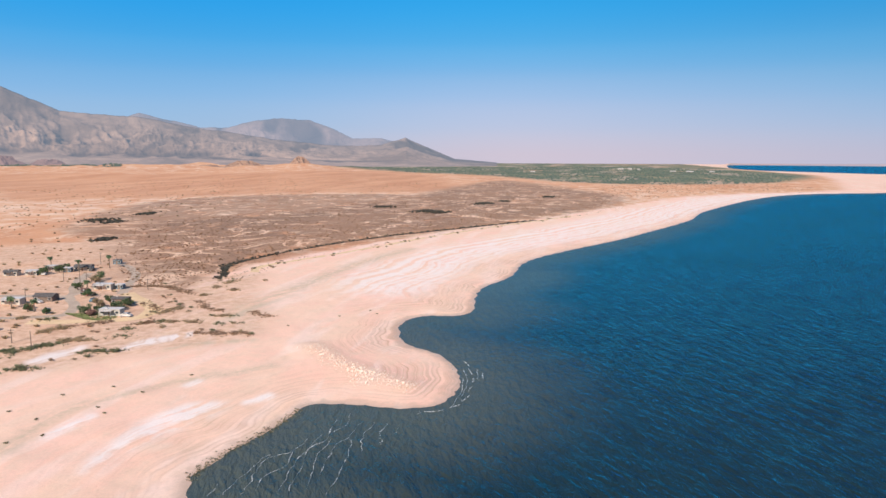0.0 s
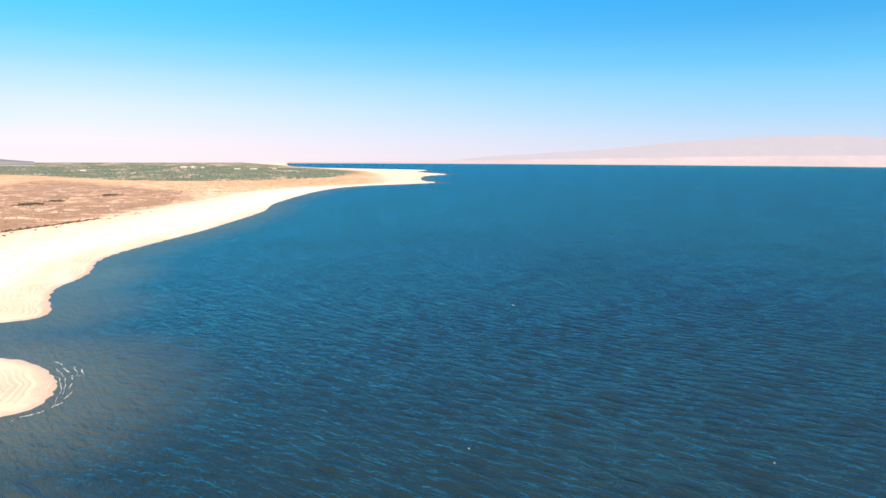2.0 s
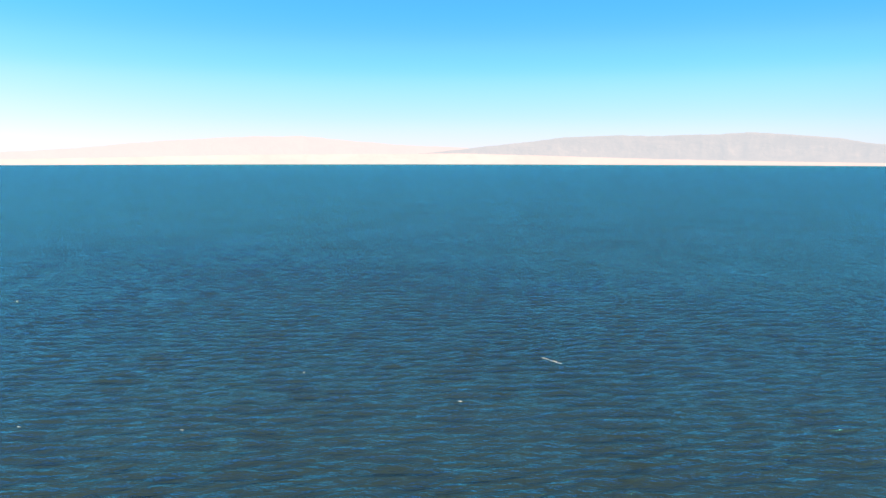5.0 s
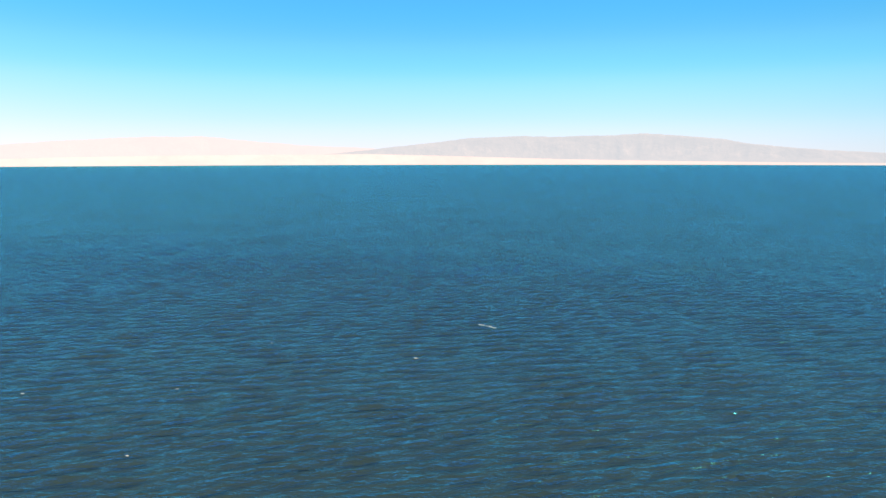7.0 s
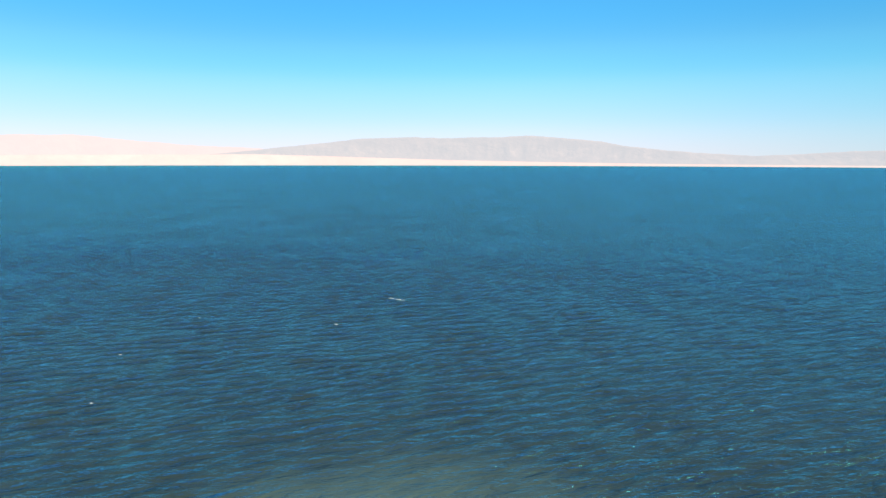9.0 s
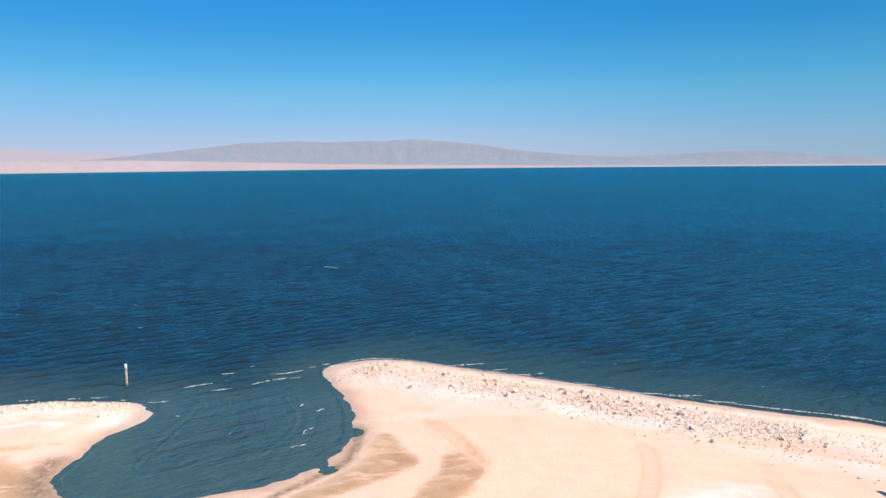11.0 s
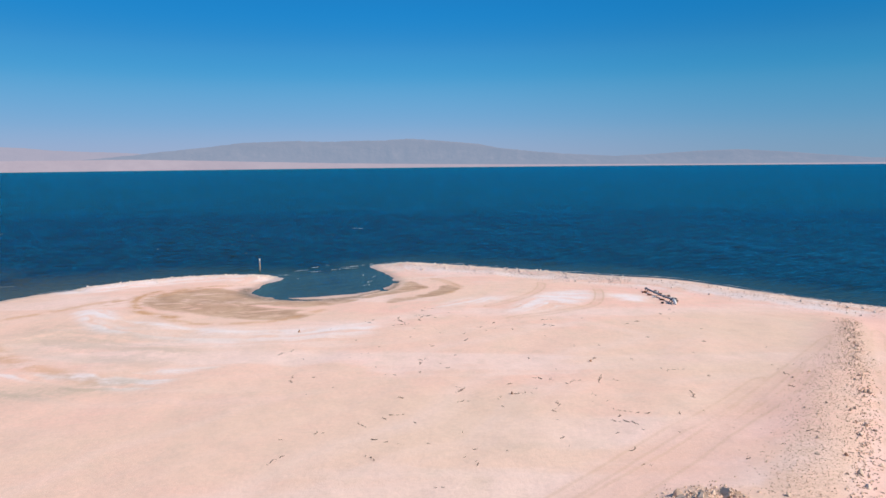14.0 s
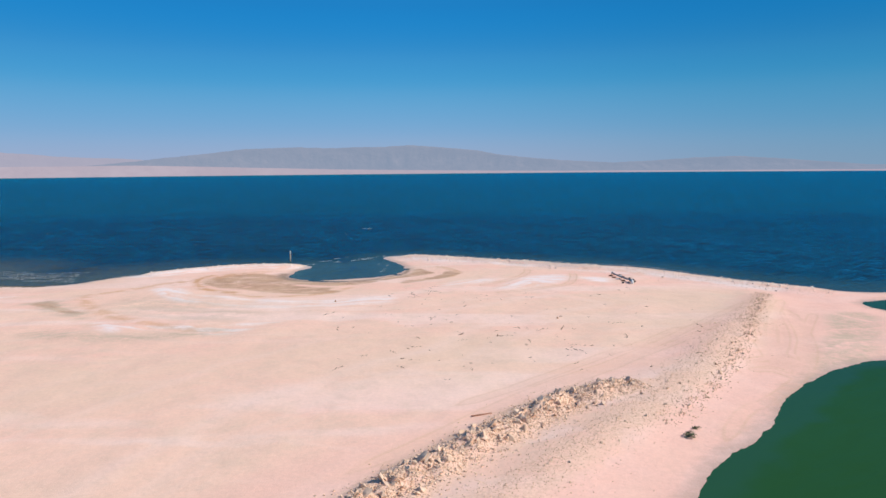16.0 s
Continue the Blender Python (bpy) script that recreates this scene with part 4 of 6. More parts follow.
def stone_shape(rng, points=13):
    """An angular stone: the hull of scattered points, about 1 across."""
    bm = bmesh.new()
    for _ in range(points):
        v = Vector(rng.normal(size=3)).normalized() * rng.uniform(0.40, 0.56)
        bm.verts.new((v.x * 1.15, v.y * 0.95, v.z * 0.8))
    r = bmesh.ops.convex_hull(bm, input=bm.verts)
    bmesh.ops.delete(bm, geom=[g for g in r["geom_interior"] if isinstance(g, bmesh.types.BMVert)], context="VERTS")
    me = bpy.data.meshes.new("stone")
    bm.to_mesh(me)
    bm.free()
    return me


def arrays_of(me):
    co = np.empty(len(me.vertices) * 3)
    me.vertices.foreach_get("co", co)
    return co.reshape(-1, 3), [tuple(p.vertices) for p in me.polygons]


def joined(name, shapes, places, material, smooth_faces=False):
    """Many placed shapes in one mesh. places: rows of shape number and a 4x4 matrix."""
    verts, faces, base = [], [], 0
    for k, m in places:
        co, fs = shapes[k]
        m = np.array(m)
        verts.append(co @ m[:3, :3].T + m[:3, 3])
        faces.extend([tuple(i + base for i in f) for f in fs])
        base += len(co)
    me = bpy.data.meshes.new(name)
    me.from_pydata(np.vstack(verts).tolist(), [], faces)
    me.materials.append(material)
    if smooth_faces:
        me.polygons.foreach_set("use_smooth", np.ones(len(me.polygons), bool))
    return new(name, me)


def tumble(rng, x, y, z, size, sink=0.25):
    e = Euler((rng.uniform(0, 6.28), rng.uniform(0, 6.28), rng.uniform(0, 6.28)))
    s = size * rng.uniform(0.75, 1.25, 3)
    return Matrix.Translation((x, y, z + size * (0.35 - sink))) @ e.to_matrix().to_4x4() @ Matrix.Diagonal((*s, 1))


def scatter_on(line, count, width, rng, skew=0.0, start=0.0, end=1.0):
    """Places strewn along a line, thick in its middle."""
    lens = np.r_[0, np.cumsum(np.hypot(*np.diff(line, axis=0).T))]
    s = rng.uniform(start, end, count) * lens[-1]
    x, y = np.interp(s, lens, line[:, 0]), np.interp(s, lens, line[:, 1])
    i = np.clip(np.searchsorted(lens, s) - 1, 0, len(line) - 2)
    d = line[i + 1] - line[i]
    d = d / (np.hypot(*d.T)[:, None] + 1e-9)
    off = rng.normal(skew, width, count)
    return x - d[:, 1] * off, y + d[:, 0] * off


STONE_MESHES = []
_r = np.random.default_rng(21)
for _k in range(8):
    STONE_MESHES.append(stone_shape(_r))
PALE_MESHES, BROWN_MESHES = [], []
for _m in STONE_MESHES:
    a, b = _m.copy(), _m.copy()
    a.materials.append(STONE)
    b.materials.append(RUBBLE_STONE)
    PALE_MESHES.append(a)
    BROWN_MESHES.append(b)
STONE_SHAPES = [arrays_of(m) for m in STONE_MESHES]


def stone_bank(name, label, line, meshes, material, singles, rest, width, big, small, seed, skew=0.0, start=0.0, end=1.0):
    """A bank of loose stones along a line: the largest as stones of their own, the rest as rubble."""
    rng = np.random.default_rng(seed)
    root = thing(name, label, "riprap" if "jetty" in name else "rubble")
    x, y = scatter_on(line, rest, width * 1.15, rng, skew, start, end)
    z = surface(x, y)
    ok = z > -0.25
    places = [(int(rng.integers(8)), tumble(rng, a, b, c, float(rng.uniform(*small)))) for a, b, c in zip(x[ok], y[ok], z[ok])]
    heap = joined("rubble_fill", STONE_SHAPES, places, material)
    heap.parent = root
    tagged(heap, kind="stuff")
    x, y = scatter_on(line, singles, width, rng, skew, start, end)
    z = surface(x, y)
    for a, b, c in zip(x, y, z):
        if c < -0.2:
            continue
        ob = new("stone", meshes[int(rng.integers(8))])
        ob.parent = root
        ob.matrix_basis = tumble(rng, a, b, c, float(big[0] + (big[1] - big[0]) * rng.random() ** 2.2))
    return root


def leaning_slabs(root, line, meshes, spots, seed):
    """Clusters of broken slabs propped up on a bank, hollow beneath."""
    rng = np.random.default_rng(seed)
    lens = np.r_[0, np.cumsum(np.hypot(*np.diff(line, axis=0).T))]
    for u, off, count in spots:
        x0, y0 = np.interp(u * lens[-1], lens, line[:, 0]), np.interp(u * lens[-1], lens, line[:, 1])
        for _ in range(count):
            x, y = x0 + off + rng.normal(0, 0.75), y0 + rng.normal(0, 0.75)
            size = float(rng.uniform(0.8, 1.35))
            ob = new("slab", meshes[int(rng.integers(8))])
            ob.parent = root
            ob.matrix_basis = (Matrix.Translation((x, y, z_at(x, y) + 0.14 * size)) @ Matrix.Rotation(float(rng.normal(0, 0.6)), 4, "Z")
                               @ Matrix.Rotation(radians(float(rng.uniform(-62, -32))), 4, "Y") @ Matrix.Diagonal((size * 1.2, size, size * 0.34, 1)))


# ---- marker post in the lake ----
def marker_post(x, y):
    root = thing("marker_post", "weathered tan wooden piling with white painted top in water", "post")
    root.location = (x, y, 0)
    tube_mat = mottled("post_wood", (0.30, 0.20, 0.13), (0.50, 0.38, 0.27), 1.5, 0.85, 0.4)
    part("shaft", tube(bmesh.new(), [(0, 0, -3), (0, 0, 0.3), (0.02, 0, 1.6), (0.03, 0, 2.9)], [0.25, 0.24, 0.23, 0.22], 12), tube_mat, root, flat=False)
    part("waterline_band", tube(bmesh.new(), [(0, 0, -0.4), (0, 0, 0.45)], [0.27, 0.255], 12), DARK_STEEL, root, "dark wet band at the waterline", flat=False)
    part("painted_top", tube(bmesh.new(), [(0.03, 0, 2.9), (0.03, 0, 4.05), (0.03, 0, 4.15)], [0.235, 0.23, 0.15], 12), WHITE_PAINT, root, "white painted sleeve", flat=False)
    return root


marker_post(-59.0, 123.6)


# ---- wrecked dredge pipe on the beach ----
def dredge_pipe():
    root = thing("dredge_pipe", "dark rusted steel dredge pipe with pontoon floats, stranded on the sand", "pipe")
    def at(x, y, z=0.0):
        return (x, y, z_at(x, y) + z)
    a, b = Vector(at(53.2, 78.6, 0.8)), Vector(at(55.2, 62.9, 0.75))
    grey_steel = mottled("grey_weathered_steel", (0.15, 0.16, 0.175), (0.33, 0.33, 0.335), 1.2, 0.55, 0.3)
    pipe = part("pipe", tube(bmesh.new(), [a.lerp(b, u) + Vector((0, 0, -0.18 * math.sin(u * 3.14))) for u in np.linspace(0, 1, 9)], 0.22, 12, caps=False), grey_steel, root, flat=False)
    for u in (0.02, 0.33, 0.66, 0.985):
        p = a.lerp(b, u) + Vector((0, 0, -0.18 * math.sin(u * 3.14)))
        d = (b - a).normalized() * 0.05
        part("flange", tube(bmesh.new(), [p - d, p + d], 0.33, 14), grey_steel, pipe)
    side = (b - a).normalized().cross(Vector((0, 0, 1))).normalized()
    rng = np.random.default_rng(5)
    for k, u in enumerate((0.16, 0.36, 0.56, 0.74)):
        p = a.lerp(b, u)
        for s in (-1, 1):
            q = p + side * s * (1.35 + rng.uniform(-0.2, 0.3)) + (b - a).normalized() * rng.uniform(-0.6, 0.6)
            q.z = z_at(q.x, q.y) + 0.19
            turn = rng.uniform(-0.5, 0.5)
            way = Vector((math.cos(turn), math.sin(turn), 0.05)) * 0.5
            mat = RUST if (k + (s > 0)) % 3 else WHITE_PAINT
            f = part("float", tube(bmesh.new(), [q - way, q - way * 0.85, q + way * 0.85, q + way], [0.12, 0.21, 0.21, 0.12], 12), mat, root,
                     "white painted drum float" if mat is WHITE_PAINT else "orange rusted drum float")
            part("strap", tube(bmesh.new(), [q - way * 0.12, q + way * 0.12], 0.225, 12), DARK_STEEL, f)
            part("tyre", tube(bmesh.new(), [q + way * 1.02, q + way * 1.25], [0.22, 0.2], 12), RUBBER, f)
        if k % 2 == 0:
            q1, q2 = p - side * 1.5, p + side * 1.5
            q1.z = q2.z = p.z - 0.35
            part("cross_bar", tube(bmesh.new(), [q1, q2], 0.08, 6), RUST, root)
    # far prop, near stand and elbow
    for dx in (-0.6, 0.6):
        part("prop_leg", tube(bmesh.new(), [a + Vector((0.05, -0.4, 0)), at(a.x + dx, a.y - 0.6, -0.2)], 0.09, 6), DARK_STEEL, root)
        part("stand_leg", tube(bmesh.new(), [b + Vector((0, 0.9, 0.1)), at(b.x + dx * 1.6, b.y + 1.2, -0.2)], 0.10, 6), DARK_STEEL, root)
        part("stand_leg", tube(bmesh.new(), [b + Vector((0, -0.2, 0.1)), at(b.x + dx * 1.6, b.y - 0.3, -0.2)], 0.10, 6), DARK_STEEL, root)
    part("valve_block", box(bmesh.new(), b.x, b.y - 0.45, b.z + 0.05, 1.0, 0.8, 0.95, 0.1, 0.08), DARK_STEEL, root, "dark steel valve block")
    c = Vector((b.x - 0.15, b.y - 1.5, 0))
    zb = z_at(c.x, c.y)
    arch = [Vector((c.x - 0.2, b.y - 0.75, b.z + 0.1)), Vector((c.x - 0.2, c.y + 0.2, b.z + 0.18)), Vector((c.x - 0.2, c.y - 0.45, b.z - 0.1)), Vector((c.x - 0.25, c.y - 0.75, zb + 0.45)), Vector((c.x - 0.3, c.y - 0.8, zb - 0.1))]
    elbow = part("elbow", tube(bmesh.new(), arch, 0.36, 12), WHITE_PAINT, root, "curved white pipe elbow", flat=False)
    part("flange", tube(bmesh.new(), [arch[0] + Vector((0, 0.05, 0)), arch[0] - Vector((0, 0.07, 0))], 0.48, 12), DARK_STEEL, elbow)
    for x, y in ((52.4, 62.3), (56.5, 64.4), (56.6, 70.5), (55.4, 77.5)):
        q = Vector(at(x, y, 0.18))
        part("loose_tyre", tube(bmesh.new(), [q - Vector((0, 0, 0.18)), q - Vector((0, 0, 0.1)), q + Vector((0, 0, 0.12)), q + Vector((0, 0, 0.2))], [0.28, 0.36, 0.36, 0.25], 12), RUBBER, root)
    return root


dredge_pipe()


# ---- banks of stones ----
stone_bank("riprap_jetty", "pale salt-crusted riprap stones along the sandy jetty's lake side", JETTY_RIDGE, PALE_MESHES, STONE, 190, 8000, 2.9, (0.35, 1.2), (0.09, 0.38), 31, skew=-0.6, end=0.52)
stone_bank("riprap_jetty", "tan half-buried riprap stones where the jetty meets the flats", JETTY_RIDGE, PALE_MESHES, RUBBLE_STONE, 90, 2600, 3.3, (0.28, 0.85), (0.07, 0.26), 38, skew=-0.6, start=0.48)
stone_bank("riprap_jetty", "white salt-crusted riprap stones at the pool's mouth", LEFT_RIDGE, PALE_MESHES, STONE, 110, 2600, 1.5, (0.35, 1.0), (0.10, 0.40), 32, skew=-1.6)
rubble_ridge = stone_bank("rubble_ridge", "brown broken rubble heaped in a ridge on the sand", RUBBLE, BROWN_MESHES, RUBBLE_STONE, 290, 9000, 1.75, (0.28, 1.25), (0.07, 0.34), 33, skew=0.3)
leaning_slabs(rubble_ridge, RUBBLE, BROWN_MESHES, [(0.04, 0, 3), (0.10, -0.4, 4), (0.16, 0.4, 2), (0.27, -0.3, 6), (0.33, 0.2, 7), (0.38, -0.5, 5), (0.52, 0, 4), (0.60, 0.3, 5), (0.72, -0.2, 4), (0.82, 0.2, 4), (0.9, 0, 4)], 71)
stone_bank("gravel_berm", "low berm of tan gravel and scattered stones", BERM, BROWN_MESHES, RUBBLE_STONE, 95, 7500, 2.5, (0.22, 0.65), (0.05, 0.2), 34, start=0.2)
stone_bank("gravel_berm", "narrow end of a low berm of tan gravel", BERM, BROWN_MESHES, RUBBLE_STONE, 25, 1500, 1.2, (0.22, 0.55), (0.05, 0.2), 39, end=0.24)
BERM_CREST = curve([(84, 40), (80, 34), (63, 2), (49, -22), (41, -34), (28, -50)], 4)
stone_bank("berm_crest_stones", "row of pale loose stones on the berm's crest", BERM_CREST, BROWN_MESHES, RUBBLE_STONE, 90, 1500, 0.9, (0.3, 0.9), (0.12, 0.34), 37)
stone_bank("spit_rubble", "line of pale stones across the sand spit", SPIT_ROCKS, PALE_MESHES, STONE, 90, 700, 1.8, (0.4, 1.05), (0.12, 0.42), 35, start=0.1)
_d = np.array([(-181, 93), (-186, 87), (-190, 83), (-184, 82), (-178, 84)], float)
stone_bank("spit_rubble", "loose pale stones on the low sand spit", curve(_d, 3), PALE_MESHES, STONE, 30, 160, 2.0, (0.4, 1.0), (0.15, 0.4), 36)


# ---- driftwood on the sand ----
def driftwood_shape(seed):
    rng = np.random.default_rng(seed)
    bm = bmesh.new()
    p, way = Vector((-0.7, 0, 0.06)), Vector((1, 0, 0.05))
    pts = [p.copy()]
    for _ in range(6):
        way = (way + Vector((0, rng.normal(0, 0.45), rng.normal(0, 0.12)))).normalized()
        p = p + way * 0.25
        p.z = max(0.03, min(0.3, p.z))
        pts.append(p.copy())
    tube(bm, pts, [0.07, 0.08, 0.07, 0.06, 0.05, 0.04, 0.02], 6)
    for k in (2, 4):
        q = pts[k] + Vector((rng.normal(0, 0.1), rng.choice((-1, 1)) * 0.35, 0.22))
        tube(bm, [pts[k], pts[k].lerp(q, 0.6) + Vector((0.03, 0, 0.02)), q], [0.045, 0.03, 0.012], 5)
    return bm


WOOD_PIECES = []
for _k in range(5):
    ob = part("driftwood", driftwood_shape(50 + _k), WOOD)
    tagged(ob, "dark crooked piece of driftwood lying on the sand", "driftwood", "driftwood on the beach")
    WOOD_PIECES.append(ob)
DRIFT = [(-29, 21), (-10, 43), (-2, 26), (-4, 15), (2, -4), (2, 0), (8, -3), (10, -1), (15, 6), (17, 5), (25, 15), (21, 5), (24, 4), (27, 5), (16, -6), (26, -9), (25, -13), (36, -3),
         (36, 9), (22, -2), (-7, -9), (-10, -13), (-16, -15), (-9, -22), (-20, -24), (22, -21), (23, -25), (-1, -30)] + [(-3.9, 59.7), (-4.1, 56.2), (-4.2, 52.3), (-4.6, 49.9), (-4.8, 47.2), (-9.4, 48.8), (-8.5, 46.6), (-8.0, 44.4), (21.6, 46.3), (20.9, 41.2)]
rng = np.random.default_rng(77)
spots = []
for x, y in DRIFT:      # broken lines of sticks left by the water
    a = float(rng.choice((15, 60, 80, 105, 160)) + rng.normal(0, 15))
    spots.append((x, y, a))
    for j in range(int(rng.integers(1, 5))):
        a += float(rng.normal(0, 28))
        x, y = x + 0.8 * math.cos(radians(a)), y + 0.8 * math.sin(radians(a))
        spots.append((x, y, a))
for _ in range(120):
    spots.append((rng.uniform(-25, 62), rng.uniform(-25, 62), float(rng.uniform(0, 360))))
for k, (x, y, a) in enumerate(spots):
    s = float(0.22 + 0.5 * rng.random() ** 1.8)
    m = pose(x, y, z_at(x, y), 0, 0, a) @ Matrix.Diagonal((s, s, s, 1))
    if k < 5:
        WOOD_PIECES[k].matrix_basis = m
    else:
        copy_thing(WOOD_PIECES[k % 5], m).scale = (s, s, s)
plank = part("plank", box(bmesh.new(), 0, 0, 0.06, 3.2, 0.28, 0.09, 0, 0.02), RUST)
plank.matrix_basis = pose(4, -46, z_at(4, -46) + 0.02, 0, 2, 25)
tagged(plank, "long reddish brown plank lying on the sand", "plank")
DARK_ROCK = mottled("brown_boulder_rock", (0.30, 0.15, 0.08), (0.52, 0.30, 0.18), 1.5, 0.9, 0.4)
for x, y, s in ((-29, 38, 0.75), (10, -1, 0.6), (25, 15, 0.6), (45.5, -24, 0.7)):
    rock = STONE_MESHES[int(x) % 8].copy()
    rock.materials.append(DARK_ROCK)
    ob = new("boulder", rock)
    ob.matrix_basis = tumble(rng, x, y, z_at(x, y), s)
    tagged(ob, "lone brown boulder half sunk in the sand", "boulder", "lone boulders")


# ---- plants ----
LEAF_TREE = mottled("green_tree_leaves", (0.05, 0.085, 0.032), (0.12, 0.16, 0.065), 1.5, 0.8, 0.1, 0.35)
LEAF_GREEN = mottled("dusty_green_leaves", (0.11, 0.12, 0.055), (0.20, 0.20, 0.10), 1.5, 0.8, 0.1, 0.35)
LEAF_DRY = mottled("dry_brush_leaves", (0.24, 0.175, 0.09), (0.40, 0.29, 0.17), 1.5, 0.9, 0.1, 0.4)
LEAF_DARK = mottled("dark_scrub_leaves", (0.12, 0.11, 0.072), (0.22, 0.19, 0.125), 1.5, 0.9, 0.1, 0.4)
# dark thicket leaves, also used as painted shade along the ditch
LEAF_THICKET_DITCH_SHADE = mottled("dark_thicket_ditch_shade_leaves", (0.05, 0.05, 0.042), (0.11, 0.10, 0.078), 1.5, 0.9, 0.1, 0.4)
PINK_LEAF = mottled("dusty_pink_leaves", (0.22, 0.11, 0.09), (0.34, 0.19, 0.16), 1.5, 0.9, 0.1, 0.3)
LEAF_BROWN = mottled("brown_scrub_leaves", (0.23, 0.14, 0.085), (0.40, 0.25, 0.16), 1.5, 0.9, 0.1, 0.4)
SCRUB_BROWN = mottled("grey_brown_scrub_twigs", (0.25, 0.145, 0.085), (0.44, 0.265, 0.165), 1.5, 0.9, 0.1, 0.25)
BARK = mottled("grey_brown_bark", (0.14, 0.10, 0.07), (0.26, 0.20, 0.15), 4.0, 0.9, 0.5)


def leaves(bm, rng, centre, radii, count, size):
    """Small leaf clumps strewn through a rounded mass, with gaps."""
    for _ in range(count):
        v = Vector(rng.normal(size=3)).normalized() * rng.uniform(0.45, 1.0)
        p = Vector(centre) + Vector((v.x * radii[0], v.y * radii[1], v.z * radii[2]))
        s = size * rng.uniform(0.6, 1.5)
        q = Euler((rng.uniform(0, 6.3), rng.uniform(0, 6.3), rng.uniform(0, 6.3))).to_matrix()
        ring = [bm.verts.new(p + q @ Vector(c)) for c in ((-s, 0, 0), (0, -s * 0.6, s * 0.15), (s, 0, 0), (0, s * 0.6, s * 0.15))]
        bm.faces.new(ring)
    return bm


def bush(seed, leaf, label, group, count=150):
    rng = np.random.default_rng(seed)
    root = thing("bush", label, "bush", group)
    bm = bmesh.new()
    for _ in range(9):
        a, r = rng.uniform(0, 6.28), rng.uniform(0.3, 0.8)
        tube(bm, [(0, 0, -0.1), (r * 0.4 * math.cos(a), r * 0.4 * math.sin(a), 0.35), (r * math.cos(a), r * math.sin(a), rng.uniform(0.5, 0.85))], [0.05, 0.03, 0.01], 4)
    part("stems", bm, BARK, root)
    bm = bmesh.new()
    for _ in range(7):
        a, r = rng.uniform(0, 6.28), rng.uniform(0.1, 0.75)
        leaves(bm, rng, (r * math.cos(a), r * math.sin(a), rng.uniform(0.3, 0.6)), (0.45, 0.45, 0.33), count // 7, 0.11)
    for v in bm.verts:
        v.co.z = max(v.co.z, 0.01)
    part("foliage", bm, leaf, root)
    return root


BUSHES = [bush(1, LEAF_GREEN, "low dusty green desert bush on the sand", "desert bushes"), bush(2, LEAF_GREEN, "low dusty green desert bush on the sand", "desert bushes"),
          bush(3, LEAF_DRY, "dry yellow-brown desert bush on the sand", "desert bushes"), bush(4, LEAF_DRY, "dry yellow-brown desert bush on the sand", "desert bushes"),
          bush(5, LEAF_BROWN, "dead brown desert bush on the sand", "desert bushes"), bush(6, LEAF_BROWN, "dead brown desert bush on the sand", "desert bushes")]
bush_used = set()


def put_bush(k, x, y, s, flat_=0.7):
    m = pose(x, y, z_at(x, y) - 0.03, 0, 0, (x * 37 + y * 11) % 360)
    ob = BUSHES[k] if k not in bush_used else copy_thing(BUSHES[k], m)
    bush_used.add(k)
    ob.matrix_basis = m @ Matrix.Diagonal((s, s, s * flat_, 1))


put_bush(0, 30.2, -53.5, 1.25)
put_bush(1, 32.0, -51.0, 0.75)
BANDS = (((-183, -30), (-188, -24), 12, 0), ((-168, -15), (-172, -7), 14, 0), ((-189, -25), (-195, -19), 16, 0), ((-197, -22), (-201, -14), 16, 2), ((-188, -6), (-192, 5), 16, 0), ((-215, -14), (-216, -9), 5, 0),
         ((-222, -13), (-226, -8), 10, 4), ((-238, -15), (-250, -13), 16, 2), ((-226, -6), (-228, -5), 5, 0), ((-227, -3), (-230, 0), 6, 2), ((-263, -14), (-250, -2), 12, 4), ((-250, -2), (-248, 7), 9, 4),
         ((-281, -60), (-286, -44), 22, 4), ((-286, -44), (-274, -23), 22, 4), ((-254, -32), (-244, -19), 14, 4), ((-203, -36), (-214, -32), 14, 2), ((-214, -32), (-223, -24), 14, 4), ((-217, -48), (-221, -46), 6, 0),
         ((-217, -57), (-221, -56), 6, 2), ((-288, -22), (-292, -21), 6, 2), ((-298, -23), (-307, -21), 9, 2), ((-285, -12), (-286, -7), 5, 2), ((-271, -18), (-273, -15), 5, 2), ((-239, 7), (-240, 9), 3, 2),
         ((-240, 11), (-240, 13), 3, 2), ((-241, 13), (-242, 15), 3, 0), ((-229, 15), (-230, 16), 3, 0), ((-231, 20), (-232, 22), 3, 0), ((-229, 5), (-230, 7), 4, 2), ((-216, 14), (-218, 25), 14, 4), ((-218, 25), (-218, 33), 10, 4),
         ((-249, 16), (-243, 28), 12, 4), ((-179, -24), (-186, -30), 8, 0), ((-205, -9), (-207, -4), 5, 0))
rng = np.random.default_rng(91)
MORE = {0: [], 2: [], 4: []}
for (xa, ya), (xb, yb), n_, kind in BANDS:
    for k in range(n_ * 4):
        u = rng.uniform(0, 1)
        x, y, w, h = xa + (xb - xa) * u + rng.normal(0, 0.9), ya + (yb - ya) * u + rng.normal(0, 1.1), float(rng.uniform(1.0, 2.2)), float(rng.uniform(0.45, 0.75))
        if k < n_ // 2 - 1:
            put_bush(kind + int(rng.integers(2)), x, y, w, h)
        else:
            MORE[kind].append((x + rng.normal(0, 0.8), y + rng.normal(0, 0.8), w * 0.75, h))
